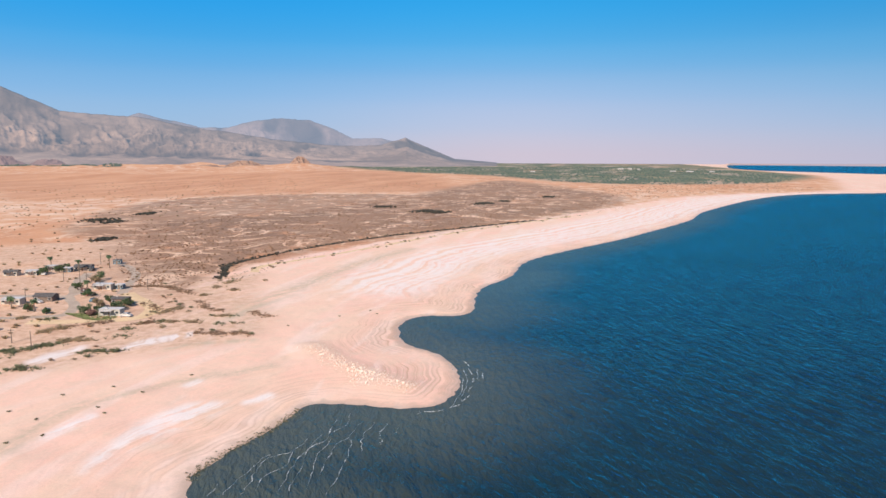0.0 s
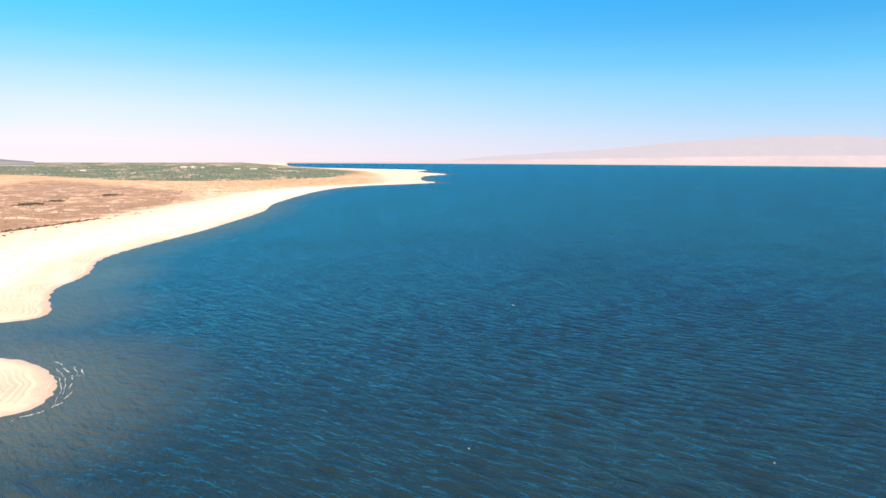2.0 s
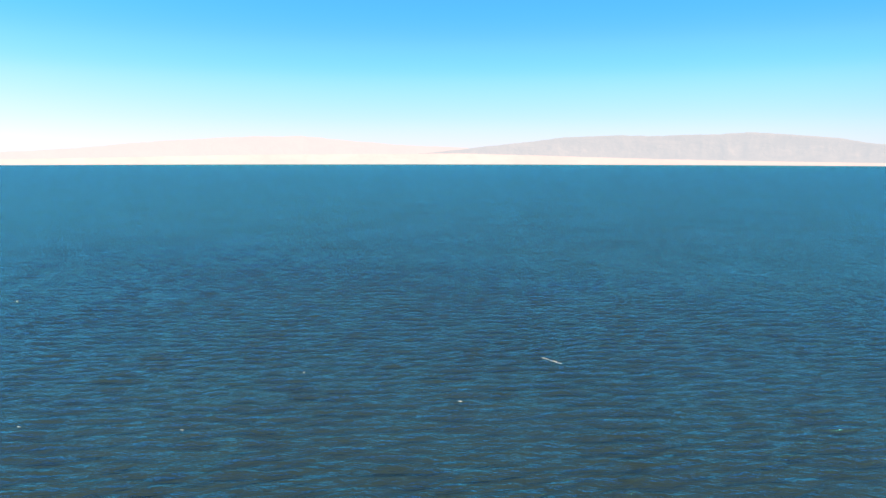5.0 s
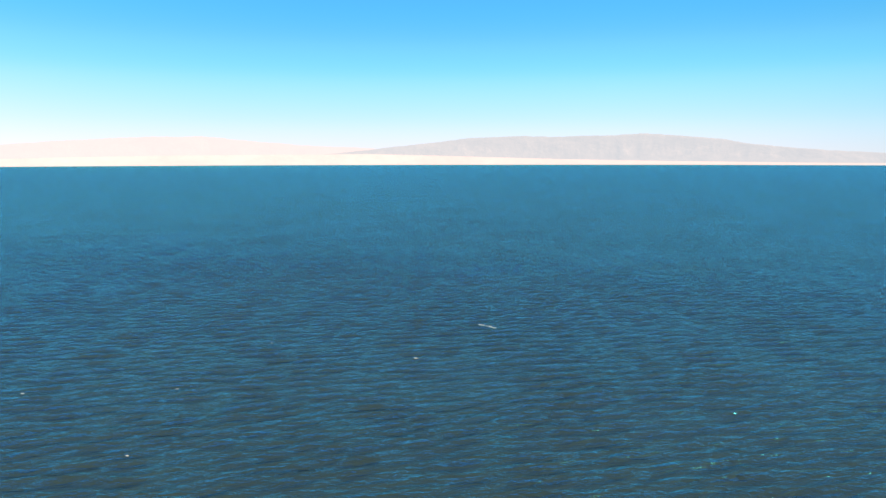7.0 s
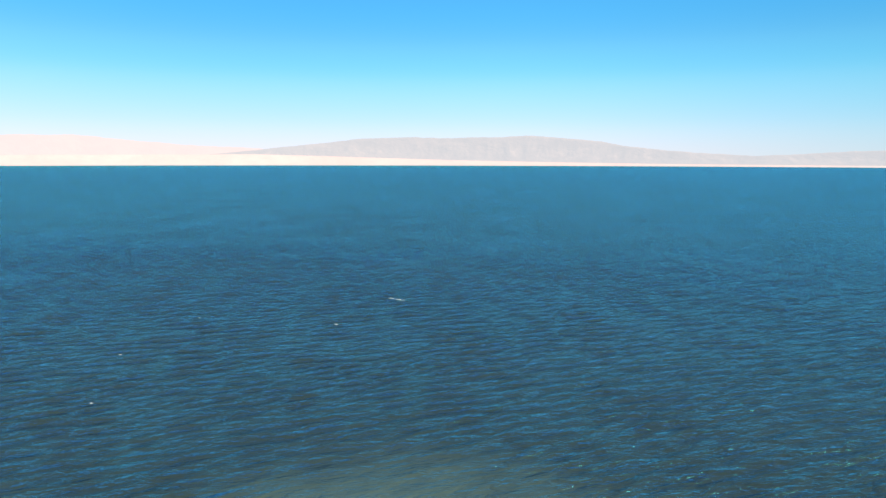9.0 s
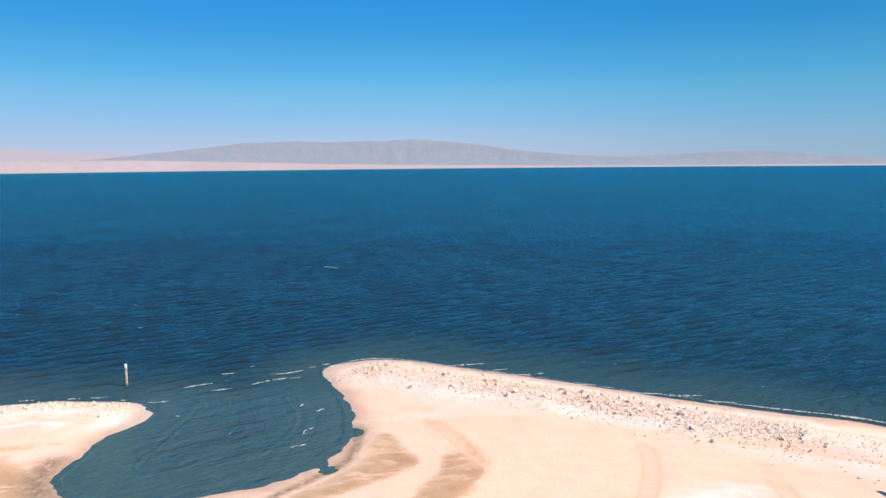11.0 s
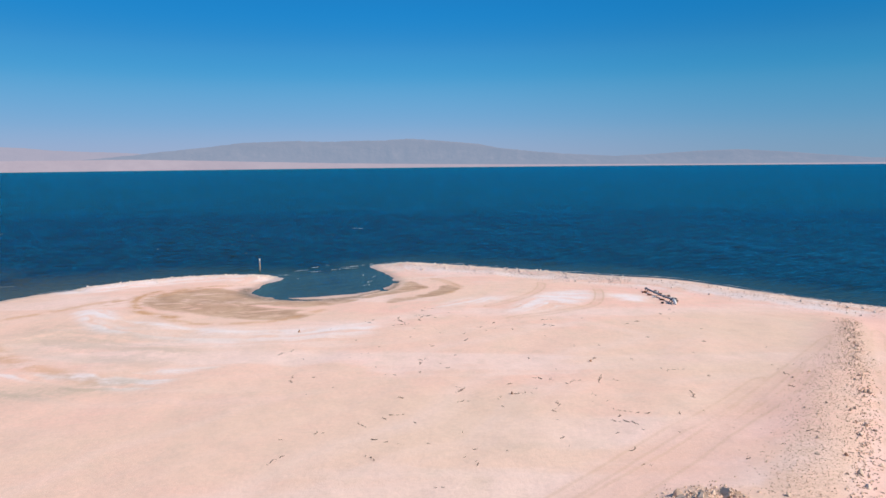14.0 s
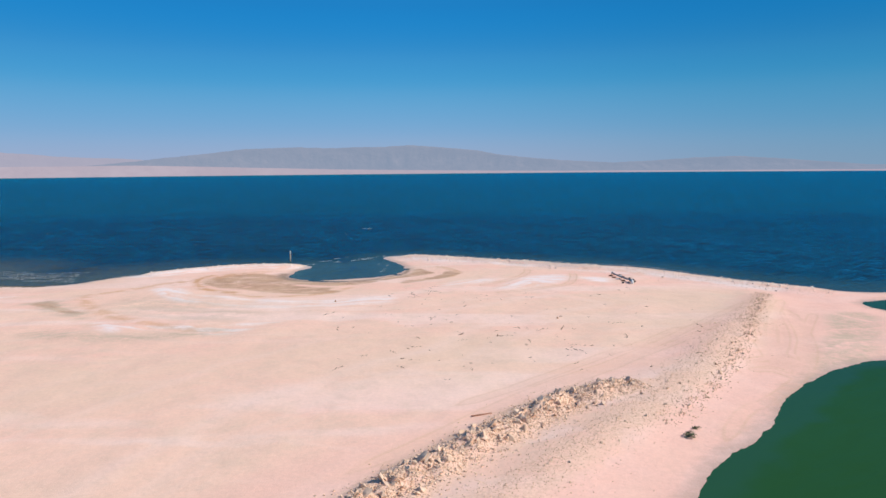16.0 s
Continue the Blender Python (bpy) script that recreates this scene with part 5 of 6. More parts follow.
for k in range(26):      # lining the dirt track
    u = rng.uniform(0, 1)
    x, y = np.interp(u, (0, 0.3, 0.6, 1), (-190, -225, -256, -300)), np.interp(u, (0, 0.3, 0.6, 1), (-22, -13, -24, -52))
    put_bush(int(rng.integers(1, 6)), float(x + rng.normal(0, 1.5)), float(y + rng.normal(0, 2.0)), float(rng.uniform(0.7, 1.5)))
for k in range(46):      # along the old track and on the upper beach
    i = rng.uniform(0, 1)
    x, y = -300 - 420 * i, np.interp(-300 - 420 * i, TRACK[::-1, 0], TRACK[::-1, 1])
    put_bush(int(rng.integers(4)), float(x), float(y + rng.uniform(4, 16)), float(rng.uniform(0.8, 1.8)))
SHRUBS = [(-217, -12), (-223, -11), (-225, -9), (-228, -6), (-228, -2), (-220, -1), (-253, -16), (-229, 4), (-232, 5), (-240, 6), (-240, 10), (-241, 12), (-230, 14), (-231, 20), (-220, 14), (-220, 18), (-218, 23),
          (-220, 28), (-219, 33), (-272, -17), (-289, -21), (-304, -22), (-286, -11), (-310, -8), (-250, -9), (-244, -6), (-255, -16), (-258, -21), (-194, -6), (-191, 2), (-184, -1), (-181, -3), (-179, -9)]
for k, (x, y) in enumerate(SHRUBS):     # single shrubs on the upper beach
    put_bush((0, 2, 4, 1, 5, 3)[k % 6], x, y, float(rng.uniform(1.0, 1.9)), 0.75)
for x, y in ((-140, 22), (-133, 30), (-147, 34), (-150, 30), (-155, 16), (-163, 24), (-143, 12), (-128, 26), (-176, 38), (-161, 34), (-232, 40), (-250, 52), (-262, 60), (-258, 64)):
    put_bush(1, x, y, 0.7)


for _ in range(420):     # brown brush strung along both sides of the old track
    x = float(-300 - 520 * rng.random() ** 1.3)
    y = float(np.interp(x, TRACK[::-1, 0], TRACK[::-1, 1]) + rng.choice((-4, 5, 11)) + rng.normal(0, 0.9))
    MORE[4].append((x, y, float(rng.uniform(0.6, 1.5)), 0.5))
for kind, leaf, label in ((0, LEAF_GREEN, "band of low dusty green desert shrubs"), (2, LEAF_DRY, "band of dry yellow-brown desert shrubs"), (4, LEAF_BROWN, "band of dead brown desert shrubs")):
    shapes = [arrays_of(BUSHES[kind + i].children[1].data) for i in (0, 1)]
    places = [(i % 2, pose(x, y, z_at(x, y) - 0.03, 0, 0, i * 77) @ Matrix.Diagonal((w, w, w * h, 1))) for i, (x, y, w, h) in enumerate(MORE[kind])]
    tagged(joined("shrub_band", shapes, places, leaf), label, "shrubs", kind="stuff")


def clump_shape(rng, leaves_=14):
    """A tuft of brush, a few bent blades."""
    verts, faces = [], []
    for _ in range(leaves_):
        a, r, h = rng.uniform(0, 6.28), rng.uniform(0.2, 0.9), rng.uniform(0.25, 0.75)
        c, s = math.cos(a), math.sin(a)
        w = rng.uniform(0.15, 0.3)
        i = len(verts)
        verts += [(r * 0.3 * c - w * s, r * 0.3 * s + w * c, 0), (r * 0.3 * c + w * s, r * 0.3 * s - w * c, 0), (r * c + w * s, r * s - w * c, h * 0.8), (r * c * 0.8 - w * s, r * s * 0.8 + w * c, h)]
        faces.append((i, i + 1, i + 2, i + 3))
    return np.array(verts), faces


rng = np.random.default_rng(14)
TUFTS = [clump_shape(rng) for _ in range(6)]


def strewn(name, label, xs, ys, sizes, shapes, material, lift=0.0, category="scrub"):
    zs = surface(xs, ys)
    places = []
    for x, y, z, s in zip(xs, ys, zs, sizes):
        places.append((int(rng.integers(len(shapes))), Matrix.Translation((x, y, z - 0.05 + lift)) @ Matrix.Rotation(float(rng.uniform(0, 6.28)), 4, "Z") @ Matrix.Diagonal((s, s, s * float(rng.uniform(0.6, 1.1)), 1))))
    ob = joined(name, shapes, places, material)
    return tagged(ob, label, category, kind="stuff")


def inside_points(outline, count, clump, power=0.5):
    poly = curve(outline, 10, True)
    x0, y0, x1, y1 = *poly.min(0), *poly.max(0)
    u = rng.uniform(size=(count * 6, 2))
    x, y = x1 + (x0 - x1) * u[:, 0] ** (1 / power if power < 1 else power), y0 + (y1 - y0) * u[:, 1]
    ok = inside(x, y, poly) & (wobble(x, y, clump, 40) + 0.5 * wobble(x, y, clump * 0.3, 41) > rng.uniform(-1.1, 0.7, len(x)))
    return x[ok][:count], y[ok][:count]


x, y = inside_points([(-390, -150), (-300, -75), (-285, -36), (-331, -44), (-421, -28), (-499, 4), (-616, 66), (-800, 140), (-1000, 160), (-1100, 60), (-927, -115), (-705, -170), (-533, -225)], 13000, 45)
strewn("desert_scrub", "brown dry scrub covering the flat desert", x, y, np.clip(rng.lognormal(-0.8, 0.42, len(x)), 0.2, 1.4), TUFTS, SCRUB_BROWN)
x, y = inside_points([(-200, -260), (-180, -60), (-200, -20), (-290, -60), (-390, -160), (-540, -240), (-900, -190), (-1400, -150), (-1500, -700), (-700, -700), (-300, -420)], 1600, 90)
strewn("desert_scrub", "sparse dry tufts dotted over the tan desert", x, y, rng.uniform(0.7, 1.7, len(x)), TUFTS, LEAF_DRY)
for x0, y0, w, d in ((-754, -88, 13, 9), (-706, -30, 15, 9), (-700, -12, 14, 9), (-833, 12, 15, 9), (-880, 30, 10, 6), (-543, -285, 17, 10), (-530, -262, 12, 6), (-614, -288, 14, 6), (-987, 79, 14, 8), (-425, -186, 8, 5)):
    x, y = x0 + rng.normal(0, w * 0.55, 130), y0 + rng.normal(0, d * 0.6, 130)
    strewn("thicket", "dark thicket of desert brush", x, y, rng.uniform(0.9, 2.4, 130), TUFTS, LEAF_THICKET_DITCH_SHADE)
# dark tufts stand in for the shade on the ditch bank
x, y = scatter_on(DITCH, 1300, 1.5, rng)
strewn("ditch_brush", "brush lining the dry ditch, dark as painted bank shade", x, y, rng.uniform(0.6, 1.5, 1300), TUFTS, LEAF_THICKET_DITCH_SHADE)
# leaves glow a little, which paints haze over the far groves
GROVE = haze_glow_material("grove_haze_glow", (0.075, 0.10, 0.05), (0.15, 0.165, 0.09), (0.28, 0.36, 0.35), 0.3, 0.02)
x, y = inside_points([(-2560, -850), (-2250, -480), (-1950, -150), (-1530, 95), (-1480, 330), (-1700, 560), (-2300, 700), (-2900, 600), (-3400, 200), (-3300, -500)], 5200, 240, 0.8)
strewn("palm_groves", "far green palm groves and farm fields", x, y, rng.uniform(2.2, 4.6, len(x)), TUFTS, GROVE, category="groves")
FRINGE = curve([(-123, 72), (-130, 71.5), (-137, 72.8), (-146, 75.4), (-154, 76.6), (-161, 77.4)], 2)
x, y = scatter_on(FRINGE, 520, 0.9, rng, skew=0.9)
strewn("shore_fringe", "low grey-green fringe of dead growth along the muddy bay", x, y, rng.uniform(0.12, 0.4, 520), TUFTS, LEAF_DARK)
x, y = inside_points([(-1000, 190), (-1180, 350), (-1260, 520), (-1500, 500), (-1500, 250), (-1250, 130)], 900, 60, 0.9)
strewn("desert_scrub", "olive scrub behind the far beach", x, y, rng.uniform(0.7, 1.5, len(x)), TUFTS, SCRUB_BROWN)
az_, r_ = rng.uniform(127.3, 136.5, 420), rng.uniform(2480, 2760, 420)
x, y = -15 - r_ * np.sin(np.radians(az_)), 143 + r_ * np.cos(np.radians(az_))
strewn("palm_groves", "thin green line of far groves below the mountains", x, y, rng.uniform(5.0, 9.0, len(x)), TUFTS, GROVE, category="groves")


def palm_tree(seed, tall):
    rng = np.random.default_rng(seed)
    root = thing("palm_tree", "tall fan palm with a ragged green crown beside the cabins", "palm", "palms of the settlement")
    lean = rng.normal(0, 0.25, 2)
    pts = [(lean[0] * u * u, lean[1] * u * u, tall * u - 0.2) for u in np.linspace(0, 1, 6)]
    part("trunk", tube(bmesh.new(), pts, [0.32, 0.24, 0.22, 0.21, 0.2, 0.24], 8), BARK, root, flat=False)
    bm = bmesh.new()
    for _ in range(30):
        a, up = rng.uniform(0, 6.28), rng.uniform(-0.7, 0.9)
        d = Vector((math.cos(a), math.sin(a), 0))
        s = Vector((-d.y, d.x, 0))
        last = None
        for k in range(5):
            u = k / 4
            c = Vector(pts[-1]) + d * (1.7 * u) + Vector((0, 0, 1.2 * up * u - 0.9 * u * u))
            w = 0.42 * math.sin(0.35 + 2.6 * u)
            pair = [bm.verts.new(c - s * w - Vector((0, 0, w * 0.4))), bm.verts.new(c), bm.verts.new(c + s * w - Vector((0, 0, w * 0.4)))]
            if last:
                bm.faces.new((last[0], last[1], pair[1], pair[0]))
                bm.faces.new((last[1], last[2], pair[2], pair[1]))
            last = pair
    part("crown", bm, LEAF_TREE, root)
    bm = bmesh.new()
    leaves(bm, rng, (pts[-1][0], pts[-1][1], pts[-1][2] - 0.9), (0.5, 0.5, 0.7), 50, 0.3)
    part("dead_fronds", bm, LEAF_DRY, root, "brown hanging dead fronds")
    return root


def tree(seed, tall, leaf, label, count=980):
    rng = np.random.default_rng(seed)
    root = thing("tree", label, "tree", "trees of the settlement")
    bm = bmesh.new()
    tube(bm, [(0, 0, -0.2), (0.05, 0, tall * 0.25), (0.1, 0.05, tall * 0.5)], [0.24, 0.18, 0.13], 7)
    tips = []
    for k in range(7):
        a = k * 0.9 + rng.uniform(-0.3, 0.3)
        r = tall * rng.uniform(0.25, 0.5)
        tip = Vector((r * math.cos(a), r * math.sin(a), tall * rng.uniform(0.3, 0.85)))
        mid = Vector((r * 0.4 * math.cos(a), r * 0.4 * math.sin(a), tall * 0.45))
        tube(bm, [(0.05, 0, tall * 0.22), mid, tip], [0.11, 0.07, 0.02], 5)
        for _ in range(3):
            tube(bm, [mid.lerp(tip, rng.uniform(0.3, 0.9)), tip + Vector(rng.normal(0, tall * 0.12, 3))], [0.035, 0.01], 4)
        tips.append(tip)
    part("trunk", bm, BARK, root)
    if leaf:
        bm = bmesh.new()
        for t in tips:
            leaves(bm, rng, t, (tall * 0.3, tall * 0.3, tall * 0.24), count // 7, 0.19)
        part("crown", bm, leaf, root)
    return root


def stand(ob, x, y, turn=0.0, sink=0.0):
    ob.matrix_basis = pose(x, y, z_at(x, y) - sink, 0, 0, turn)
    return ob


for k, (x, y, t) in enumerate(((-319, -99, 6.8), (-307, -107, 6.0), (-319, -134, 5.0), (-231, -73, 4.6), (-228, -60, 4.8), (-269, -71, 4.4))):
    stand(palm_tree(60 + k, t), x, y, k * 50)
for k, (x, y, t, leaf, label) in enumerate(((-296, -118, 4.4, LEAF_TREE, "round green shade tree between the cabins"), (-303, -115, 3.8, LEAF_TREE, "round green shade tree between the cabins"),
                                            (-228, -63, 2.6, LEAF_TREE, "small green yard tree"), (-289, -81, 4.5, LEAF_TREE, "thin green yard tree"), (-286, -83, 4.6, None, "bare grey dead tree in a yard"),
                                            (-245, -47, 5.2, None, "bare grey dead tree in a yard"), (-230, -40, 3.6, LEAF_TREE, "bushy green tree by a white cabin"), (-229, -36.5, 2.6, PINK_LEAF, "reddish flowering shrub by a white cabin"),
                                            (-239, -33, 3.8, LEAF_TREE, "dark green tree behind a white cabin"), (-246, -34, 3.4, LEAF_TREE, "dark green tree behind a white cabin"),
                                            (-234, -37, 3.2, LEAF_TREE, "bushy green tree by a white cabin"), (-241, -43, 3.4, LEAF_DRY, "dry yellow tree among the cabins"), (-250, -45, 3.0, LEAF_TREE, "small green yard tree"),
                                            (-262, -66, 2.8, PINK_LEAF, "reddish flowering shrub by a shed"), (-268, -75, 3.4, LEAF_TREE, "small green yard tree"), (-299, -121, 3.6, LEAF_TREE, "round green shade tree between the cabins"),
                                            (-310, -117, 3.4, LEAF_TREE, "round green shade tree between the cabins"), (-284, -79, 3.6, LEAF_DRY, "dry yellow tree among the cabins"), (-232, -66, 2.6, LEAF_DRY, "dry yellow tree among the cabins"),
                                            (-256, -60, 3.0, LEAF_TREE, "small green yard tree"), (-226, -53, 2.2, LEAF_TREE, "small green yard tree"))):
    stand(tree(80 + k, t, leaf, label), x, y, k * 40)


# ---- settlement ----
WALL_WHITE = mottled("cream_siding", (0.42, 0.36, 0.29), (0.62, 0.56, 0.48), 0.8, 0.75, 0.1)
WALL_BLUE = mottled("faded_blue_siding", (0.09, 0.14, 0.17), (0.16, 0.24, 0.28), 0.8, 0.7, 0.1)
WALL_BROWN = mottled("brown_board_wall", (0.16, 0.11, 0.085), (0.28, 0.20, 0.15), 0.9, 0.85, 0.2)
ROOF_WHITE = mottled("white_metal_roof", (0.55, 0.47, 0.41), (0.76, 0.70, 0.65), 0.6, 0.5, 0.1)
ROOF_DARK = mottled("dark_shingle_roof", (0.07, 0.06, 0.055), (0.15, 0.13, 0.12), 0.9, 0.9, 0.3)
PANE = mottled("dark_window_glass", (0.015, 0.02, 0.025), (0.03, 0.035, 0.04), 1.0, 0.15, 0.02)
ASPHALT = mottled("pale_worn_asphalt", (0.42, 0.305, 0.225), (0.54, 0.40, 0.30), 0.25, 0.95, 0.2)
DIRT_ROAD = mottled("yellow_dirt_track", (0.70, 0.46, 0.25), (0.80, 0.57, 0.34), 0.25, 0.95, 0.2)


def cabin(x, y, turn, long, deep, tall, wall, roof, label, gable=False, awning=True, category="cabin"):
    tall, long, deep = tall * 0.85, long * 0.9, deep * 0.9
    root = thing("cabin", label, category, "cabins of the settlement")
    part("shell", box(bmesh.new(), 0, 0, tall / 2 - 0.1, long, deep, tall + 0.2, 0, 0.04), wall, root)
    bm = bmesh.new()
    if gable:
        h, o = deep * 0.22, 0.35
        v = [bm.verts.new(c) for c in ((-long / 2 - o, -deep / 2 - o, tall), (long / 2 + o, -deep / 2 - o, tall), (long / 2 + o, deep / 2 + o, tall), (-long / 2 - o, deep / 2 + o, tall),
                                       (-long / 2 - o, 0, tall + h), (long / 2 + o, 0, tall + h))]
        for f in ((0, 1, 5, 4), (2, 3, 4, 5), (1, 2, 5), (3, 0, 4), (3, 2, 1, 0)):
            bm.faces.new([v[i] for i in f])
    else:
        box(bm, 0, 0, tall + 0.19, long + 0.4, deep + 0.5, 0.16, 0, 0.05)
    r = part("roof", bm, roof, root)
    part("vent", box(bmesh.new(), long * 0.22, 0.3, tall + (0.65 if gable else 0.45), 0.5, 0.5, 0.5, 0, 0.05), ROOF_WHITE, r)
    for s in (-1, 1):
        for k in range(3):
            u = -0.36 + 0.36 * k
            if k == 1 and s > 0:
                d = part("door", box(bmesh.new(), u * long, s * (deep / 2 + 0.02), 1.0, 0.9, 0.06, 2.0), WALL_BROWN, root)
                part("handle", box(bmesh.new(), u * long + 0.32, s * (deep / 2 + 0.07), 1.0, 0.05, 0.06, 0.14), DARK_STEEL, d)
                continue
            w = part("window", box(bmesh.new(), u * long, s * (deep / 2 + 0.02), tall * 0.6, 1.3, 0.06, 0.95), WHITE_PAINT, root)
            part("pane", box(bmesh.new(), u * long, s * (deep / 2 + 0.04), tall * 0.6, 1.12, 0.06, 0.78), PANE, w)
    if awning:
        a = part("awning", box(bmesh.new(), 0.1 * long, deep / 2 + 1.1, tall - 0.1, long * 0.6, 2.1, 0.08), roof, root)
        for u in (-0.18, 0.38):
            part("awning_post", tube(bmesh.new(), [(u * long, deep / 2 + 2.0, -0.2), (u * long, deep / 2 + 2.0, tall - 0.14)], 0.06, 6), WHITE_PAINT, a)
    return stand(root, x, y, turn)


cabin(-238, -79, -80, 8.5, 4.0, 2.6, WALL_WHITE, ROOF_WHITE, "long white cabin with a flat metal roof on the lake road")
cabin(-246, -71, -80, 8.6, 5.5, 2.5, WALL_BROWN, ROOF_DARK, "brown gabled cabin with a dark shingle roof", True, False)
cabin(-273, -66, -80, 9.0, 4.0, 2.6, WALL_WHITE, ROOF_WHITE, "cream mobile home with a white metal roof and awning")
cabin(-276, -60, -80, 3.4, 3.0, 2.3, WALL_BLUE, ROOF_WHITE, "small faded blue shed beside a mobile home", False, False, "shed")
cabin(-258.5, -63, -70, 3.6, 2.6, 2.0, mottled("red_oxide_board", (0.20, 0.06, 0.045), (0.34, 0.12, 0.09), 0.9), ROOF_DARK, "small red board shed in a yard", False, False, "shed")
cabin(-249, -39, -80, 7.0, 4.0, 2.6, WALL_BROWN, ROOF_DARK, "dark roofed cabin among bare trees", True, False)
cabin(-232, -30, -80, 8.6, 4.0, 2.7, WALL_WHITE, ROOF_WHITE, "white mobile home with a lawn and shade trees")
cabin(-291, -131, -75, 7.0, 4.0, 2.5, WALL_WHITE, ROOF_DARK, "white cabin on the back road", True)
cabin(-295, -123, -75, 6.0, 4.0, 2.5, WALL_WHITE, ROOF_WHITE, "small white flat roofed cabin on the back road")
cabin(-308, -124, -75, 5.0, 4.0, 2.8, WALL_WHITE, ROOF_WHITE, "small white cabin behind a round tree")
cabin(-306, -112.5, -75, 4.0, 3.4, 2.5, WALL_BLUE, ROOF_WHITE, "small blue-grey cabin on the back road", False, False)
cabin(-313, -109, -75, 9.0, 5.0, 2.5, WALL_WHITE, ROOF_DARK, "white house with a dark gabled roof", True)
cabin(-333, -105, -70, 4.2, 3.4, 2.6, WALL_BLUE, ROOF_DARK, "blue-grey shed at the end of the road", False, False, "shed")
rng = np.random.default_rng(4)
LAWN = mottled("yellow_green_lawn_grass", (0.16, 0.19, 0.07), (0.30, 0.31, 0.13), 0.8, 0.9, 0.1, 0.3)
_u, _v = rng.uniform(0, 6.28, 1800), rng.uniform(0, 1, 1800) ** 0.5
xs_, ys_ = -228.5 + 4.2 * _v * np.cos(_u) + 1.6 * np.sin(_u * 2), -36.5 + 10.5 * _v * np.sin(_u)
places = [(int(rng.integers(6)), Matrix.Translation((a, b, c)) @ Matrix.Diagonal((0.4, 0.4, 0.25, 1))) for a, b, c in zip(xs_, ys_, surface(xs_, ys_))]
tagged(joined("lawn", TUFTS, places, LAWN), "green lawn round the white mobile home", "grass", kind="stuff")


def car(x, y, turn, paint, label):
    root = thing("car", label, "car", "parked cars")
    bm = bmesh.new()
    side = [(-2.1, 0.35), (-2.1, 0.85), (-1.9, 1.0), (-1.2, 1.05), (-0.7, 1.5), (0.7, 1.52), (1.25, 1.05), (2.0, 0.92), (2.15, 0.6), (2.1, 0.35)]
    rows_ = [[bm.verts.new((px, s * (0.85 if pz < 1.2 else 0.68), pz)) for px, pz in side] for s in (-1, 1)]
    for i in range(len(side)):
        j = (i + 1) % len(side)
        bm.faces.new((rows_[0][i], rows_[0][j], rows_[1][j], rows_[1][i]))
    bm.faces.new(rows_[0][::-1])
    bm.faces.new(rows_[1])
    body = part("body", bm, paint, root)
    for s in (-1, 1):
        part("side_window", box(bmesh.new(), 0, s * 0.755, 1.26, 1.5, 0.06, 0.32), PANE, body)
        for px in (-1.3, 1.35):
            w = part("wheel", tube(bmesh.new(), [(px, s * 0.66, 0.32), (px, s * 0.88, 0.32)], 0.32, 12), RUBBER, root)
            part("rim", tube(bmesh.new(), [(px, s * 0.86, 0.32), (px, s * 0.895, 0.32)], 0.19, 10), ROOF_WHITE, w)
    part("windscreen", box(bmesh.new(), 1.0, 0, 1.28, 0.1, 1.25, 0.4), PANE, body)
    return stand(root, x, y, turn)


car(-231, -23.5, 100, ROOF_WHITE, "white car parked beside the white mobile home")
car(-248, -51, 20, WALL_BLUE, "faded blue car parked in a yard")
car(-296, -117.5, 30, ROOF_WHITE, "white car parked on the back road")
car(-311, -103, 20, ROOF_DARK, "dark car parked beside a gabled house")
car(-241, -70.5, 80, ROOF_WHITE, "white car parked at the lake road")


def utility_pole(x, y, tall, arm=True):
    root = thing("utility_pole", "weathered wooden utility pole with a cross arm" if arm else "bare weathered wooden post", "pole", "utility poles")
    part("shaft", tube(bmesh.new(), [(0, 0, -0.3), (0, 0, tall)], [0.17, 0.11], 8), BARK, root)
    if arm:
        c = part("cross_arm", box(bmesh.new(), 0, 0, tall - 0.5, 0.12, 1.9, 0.14), BARK, root)
        for s in (-0.8, 0, 0.8):
            part("insulator", tube(bmesh.new(), [(0, s, tall - 0.43), (0, s, tall - 0.25)], 0.06, 6), ROOF_WHITE, c)
    return stand(root, x, y, 20)


for x, y, t, a in ((-192, -35, 4.6, True), (-188, -24, 5.6, False), (-242, -77, 5.6, True), (-279, -83, 7.5, True), (-284, -96, 5.0, True), (-282, -82, 5.5, False), (-330, -113, 6.5, True), (-277, -47, 5.0, True)):
    utility_pole(x, y, t, a)


def road(name, points, width, material, label):
    line = curve(points, 2.5)
    d = np.gradient(line, axis=0)
    nrm = np.stack([-d[:, 1], d[:, 0]], -1) / np.hypot(*d.T)[:, None]
    bm = bmesh.new()
    last = None
    for k, (p, q) in enumerate(zip(line, nrm)):
        row = []
        for s in np.linspace(-1, 1, 7):
            w = width / 2 * (1 + 0.10 * math.sin(k * 0.9 + s))
            x, y = p + q * s * w
            row.append(bm.verts.new((x, y, z_at(x, y) + 0.05 - 0.03 * abs(s))))
        if last:
            for i in range(6):
                bm.faces.new((last[i], last[i + 1], row[i + 1], row[i]))
        last = row
    return tagged(part(name, bm, material), label, "road", kind="structure")


road("road_1", [(-240, -120), (-249, -95), (-255, -69), (-272, -80), (-290, -92), (-305, -100)], 4.5, ASPHALT, "pale worn asphalt lane between cabins")
road("road_2", [(-255, -69), (-244, -57), (-235, -49), (-225, -47), (-217, -63), (-212, -80)], 4.0, ASPHALT, "pale worn asphalt lane to the lake")
